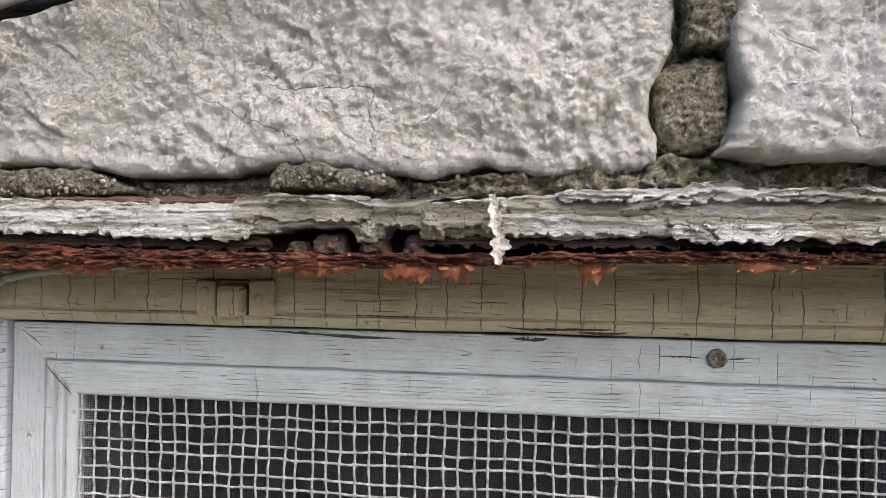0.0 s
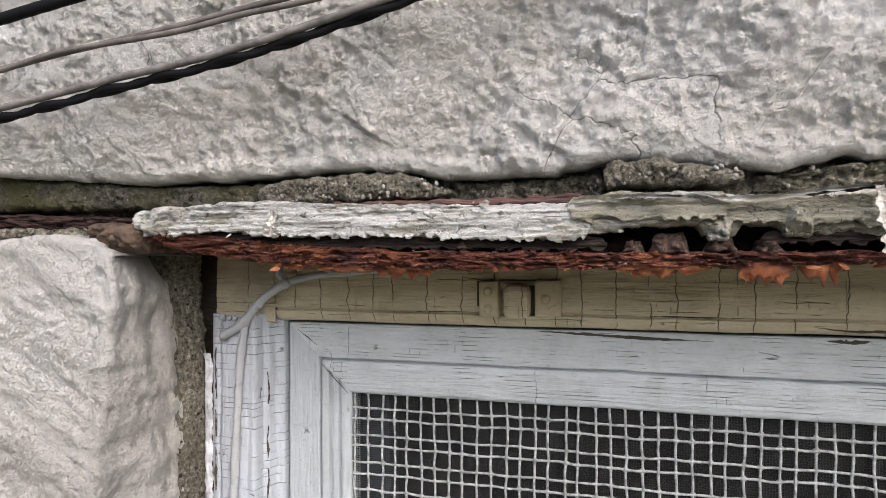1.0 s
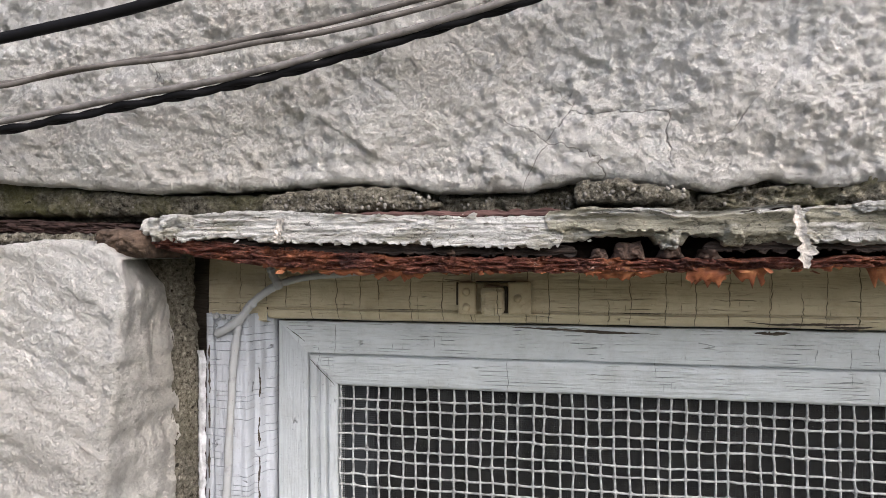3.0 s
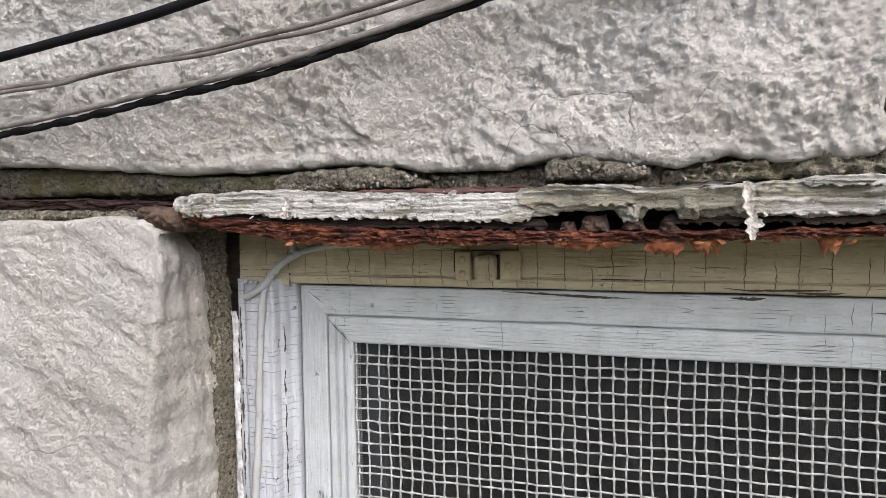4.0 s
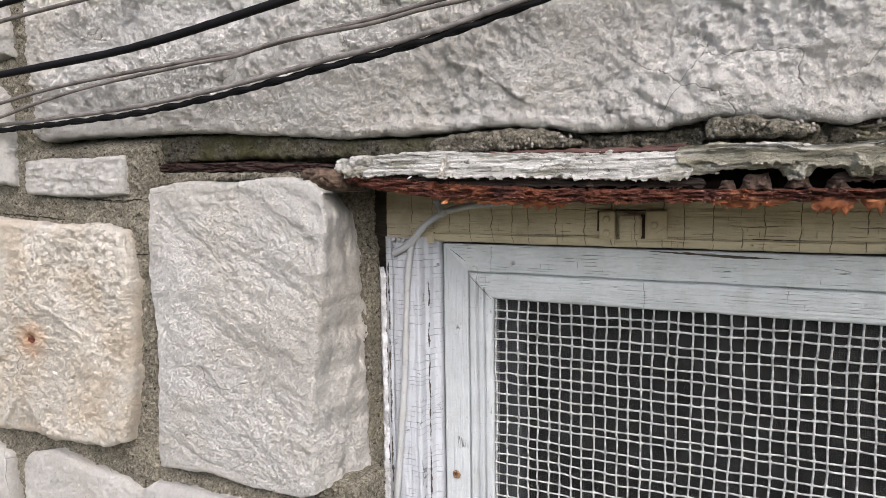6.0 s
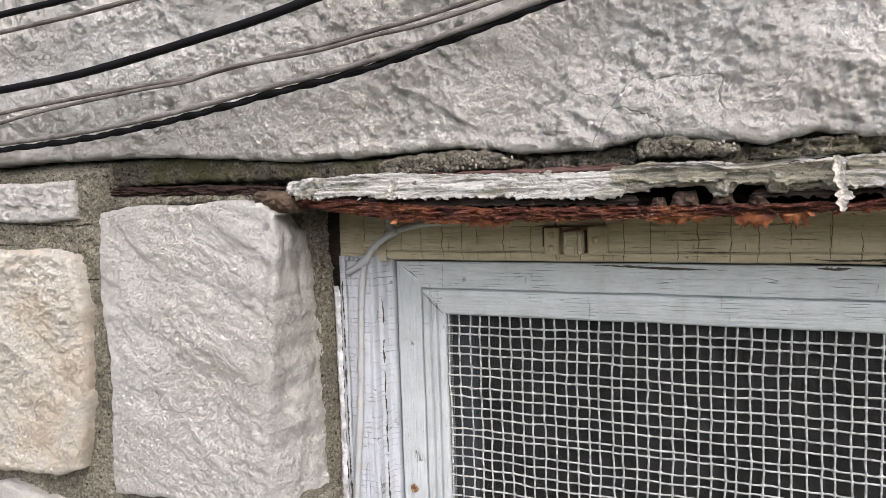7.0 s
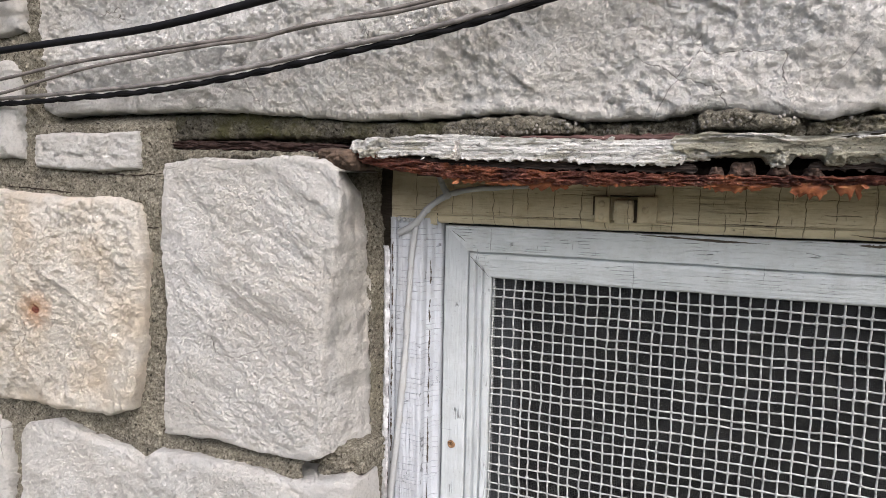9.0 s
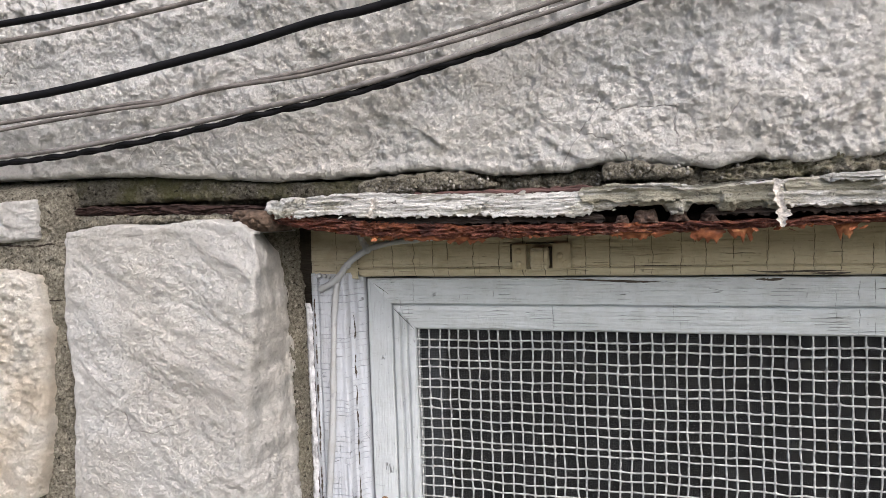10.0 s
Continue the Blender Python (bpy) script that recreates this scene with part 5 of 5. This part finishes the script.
for k, (z0, z1) in enumerate([(1.455, 1.425), (1.405, 1.375), (1.365, 1.30), (1.30, 1.262), (1.25, 1.17), (1.16, 1.05)]):
    split(-0.0118, z1, z0, 0.0034, -0.0172, 50 + k)
# outer closing pieces beyond the seen part
bm = bmesh.new()
box(bm, W_R - 0.02, 0.89, -0.02, 0.09, 0.9, 1.60)
under(part("far_jamb", bm, M_CASING_SHADED), window)
bm = bmesh.new()
box(bm, -0.09, 0.89, -0.06, 0.09, 0.89, W_B + 0.005)
under(part("sill", bm, M_CASING_SHADED), window)
bm = bmesh.new()
box(bm, -0.058, 0.89, -0.010, 0.09, 1.512, 1.598)
under(part("head_backing", bm, M_DARKWOOD_SHADE), window)
bm = bmesh.new()
box(bm, -0.128, -0.006, 0.004, 0.09, 0.9, 1.60)
under(part("jamb_backing", bm, M_DARKWOOD_SHADE), window)

# dim room behind the glass, its lack of light put into near-black walls
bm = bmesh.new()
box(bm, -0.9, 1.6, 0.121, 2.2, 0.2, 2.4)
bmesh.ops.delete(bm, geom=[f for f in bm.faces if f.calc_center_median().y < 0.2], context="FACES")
tagged(part("room_walls", bm, M_ROOM), "plain walls of the room behind, near-black for its gloom", "room", kind="structure")

# ---- painted-over creeper stem ----
vine = empty("vine_stem")
vine.location = (-0.04, -0.035, 1.3)
tagged(vine, "dead creeper stem painted over grey on the jamb", "vine")


def stem(points, r0, r1, seed, name="stem"):
    p = np.array(points, float)
    fine = line3(spline3(points), 120)
    rr = np.linspace(r0, r1, 120) * (1 + 0.15 * fbm(np.linspace(0, 9, 120), np.zeros(120), 2, seed))
    return under(tube(name, fine, rr, M_VINE, None, 10, rough=0.22, seed=seed), vine)


def spline3(points):
    p = np.array(points, float)
    p = np.vstack([2 * p[0] - p[1], p, 2 * p[-1] - p[-2]])
    out = []
    for k in range(1, len(p) - 2):
        t = np.linspace(0, 1, 24, endpoint=False)[:, None]
        a, b, c, d = p[k - 1 : k + 3]
        out.append(0.5 * (2 * b + (c - a) * t + (2 * a - 5 * b + 4 * c - d) * t**2 + (3 * b - a - 3 * c + d) * t**3))
    return np.vstack(out + [p[-2][None]])


stem([(-0.066, -0.033, 0.97), (-0.058, -0.034, 1.12), (-0.046, -0.034, 1.24), (-0.038, -0.034, 1.331), (-0.034, -0.034, 1.404), (-0.030, -0.034, 1.465), (-0.0245, -0.035, 1.500)], 0.0050, 0.0036, 1)
stem([(-0.0485, -0.034, 1.4895), (-0.034, -0.036, 1.4965), (-0.0235, -0.037, 1.5035), (-0.009, -0.036, 1.521), (0.004, -0.035, 1.531), (0.017, -0.033, 1.539), (0.032, -0.030, 1.5435), (0.050, -0.026, 1.5465), (0.085, -0.021, 1.549), (0.125, -0.017, 1.552)], 0.0044, 0.0024, 2, "branch")
stem([(0.017, -0.034, 1.539), (0.0115, -0.035, 1.548), (0.006, -0.036, 1.562)], 0.0040, 0.0034, 3, "branch")

for x, z, r in ((-0.049, 1.507, 0.0034), (-0.0415, 1.5065, 0.0028), (-0.036, 1.506, 0.0025), (-0.010, 1.5195, 0.0048), (0.017, 1.5385, 0.0052), (-0.0245, 1.502, 0.0050)):
    bm = bmesh.new()
    bmesh.ops.create_icosphere(bm, subdivisions=2, radius=r, matrix=Matrix.Translation((x, -0.034 if z < 1.51 else -0.035, z)))
    for v in bm.verts:
        v.co += 0.0008 * Vector(noise.noise_vector(v.co * 300))
    under(part("knot", bm, M_VINE, smooth=True), vine)

# ---- cables along the wall ----
CY = -0.150


def cable(label, strands):
    c = empty("cable")
    c.location = (-0.3, CY, 1.7)
    tagged(c, label, "cable", "cables on the wall")
    for pts, r, mat, wind in strands:
        fine = line3(spline3([(x, y, z) for x, y, z in pts]), 420)
        if wind:
            amp, pitch, phase = wind
            s = np.r_[0, np.cumsum(np.linalg.norm(np.diff(fine, axis=0), axis=1))]
            a = 2 * np.pi * s / pitch + phase + 0.8 * fbm(s * 9, s * 0, 2, 5)
            fine[:, 1] += amp * np.cos(a)
            fine[:, 2] += amp * np.sin(a)
        under(tube("strand", fine, r, mat, None, 12, rough=0.05, seed=int(r * 1e5)), c)
    return c


def along(pts, y=CY, dz=0.0, lean=True):
    """Through the points, leaning out with the stones towards the far left, both ends let into the wall."""
    p = []
    for x, z in pts:
        out = 0.008 + float(np.interp(x, [-0.6, 0.1], [0.014, 0.0])) if lean else 0.0
        p.append((x, y - out, z + dz - (z - 1.575) * out / 0.6))
    return [(p[0][0] - 0.04, -0.10, p[0][2])] + p + [(p[-1][0] + 0.05, -0.10, p[-1][2] + 0.01)]


A = [(-0.78, 1.716), (-0.59, 1.7225), (-0.47, 1.727), (-0.34, 1.7325), (-0.25, 1.7405), (-0.15, 1.753), (-0.06, 1.765), (0.029, 1.7805), (0.097, 1.788), (0.30, 1.825), (0.55, 1.88)]
cable("thick black rubber cable strung along the stone", [(along(A, -0.153), 0.0045, M_BLACK, None)])
C = [(-0.78, 1.655), (-0.59, 1.657), (-0.455, 1.6605), (-0.323, 1.6655), (-0.204, 1.6755), (-0.114, 1.6860), (-0.05, 1.6945), (0.018, 1.7020), (0.083, 1.7120), (0.144, 1.7240), (0.19, 1.7335), (0.296, 1.757), (0.55, 1.815)]
C_LOW = [(x, z + float(np.interp(x, [-0.6, -0.3, -0.1, 0.1, 0.3], [-0.0062, -0.0068, -0.0062, -0.0046, -0.0020]))) for x, z in C]
cable("grey and black twisted service cable along the stone", [
    (along(C, -0.1620, 0.0, False), 0.0027, M_GREYCABLE, None),
    (along(C_LOW, -0.1590, 0.0, False), 0.0029, M_BLACK, (0.0012, 0.052, 0.0)),
    (along(C_LOW, -0.1565, 0.0, False), 0.0026, M_BLACK, (0.0012, 0.052, 3.1)),
])
B1 = [(-0.78, 1.672), (-0.595, 1.6865), (-0.474, 1.7005), (-0.385, 1.7075), (-0.24, 1.715), (-0.19, 1.717), (-0.155, 1.717), (-0.10, 1.7235), (0.0, 1.7335), (0.06, 1.741), (0.1253, 1.7495), (0.243, 1.772), (0.5, 1.83)]
B2 = [(-0.78, 1.655), (-0.595, 1.668), (-0.475, 1.688), (-0.385, 1.7005), (-0.24, 1.712), (-0.19, 1.7145), (-0.155, 1.7165), (-0.10, 1.7255), (0.0, 1.7305), (0.06, 1.7375), (0.1253, 1.7435), (0.243, 1.765), (0.5, 1.82)]
cable("pair of thin grey wires along the stone", [(along(B1, -0.149, -0.0025), 0.0023, M_THINWIRE, None), (along(B2, -0.152, -0.0045), 0.0021, M_THINWIRE, None)])
D1 = [(-0.78, 1.805), (-0.58, 1.811), (-0.461, 1.8175), (-0.314, 1.822), (-0.2, 1.8285), (0.0, 1.85), (0.2, 1.88)]
cable("black rubber cable strung high on the stone", [(along(D1, -0.153), 0.0038, M_BLACK, None)])
D2 = [(-0.78, 1.785), (-0.581, 1.7915), (-0.463, 1.7975), (-0.377, 1.801), (-0.27, 1.8055), (-0.115, 1.8175), (0.1, 1.84), (0.3, 1.87)]
cable("thin dark grey cable strung high on the stone", [(along(D2, -0.150), 0.0026, M_THINWIRE, None)])
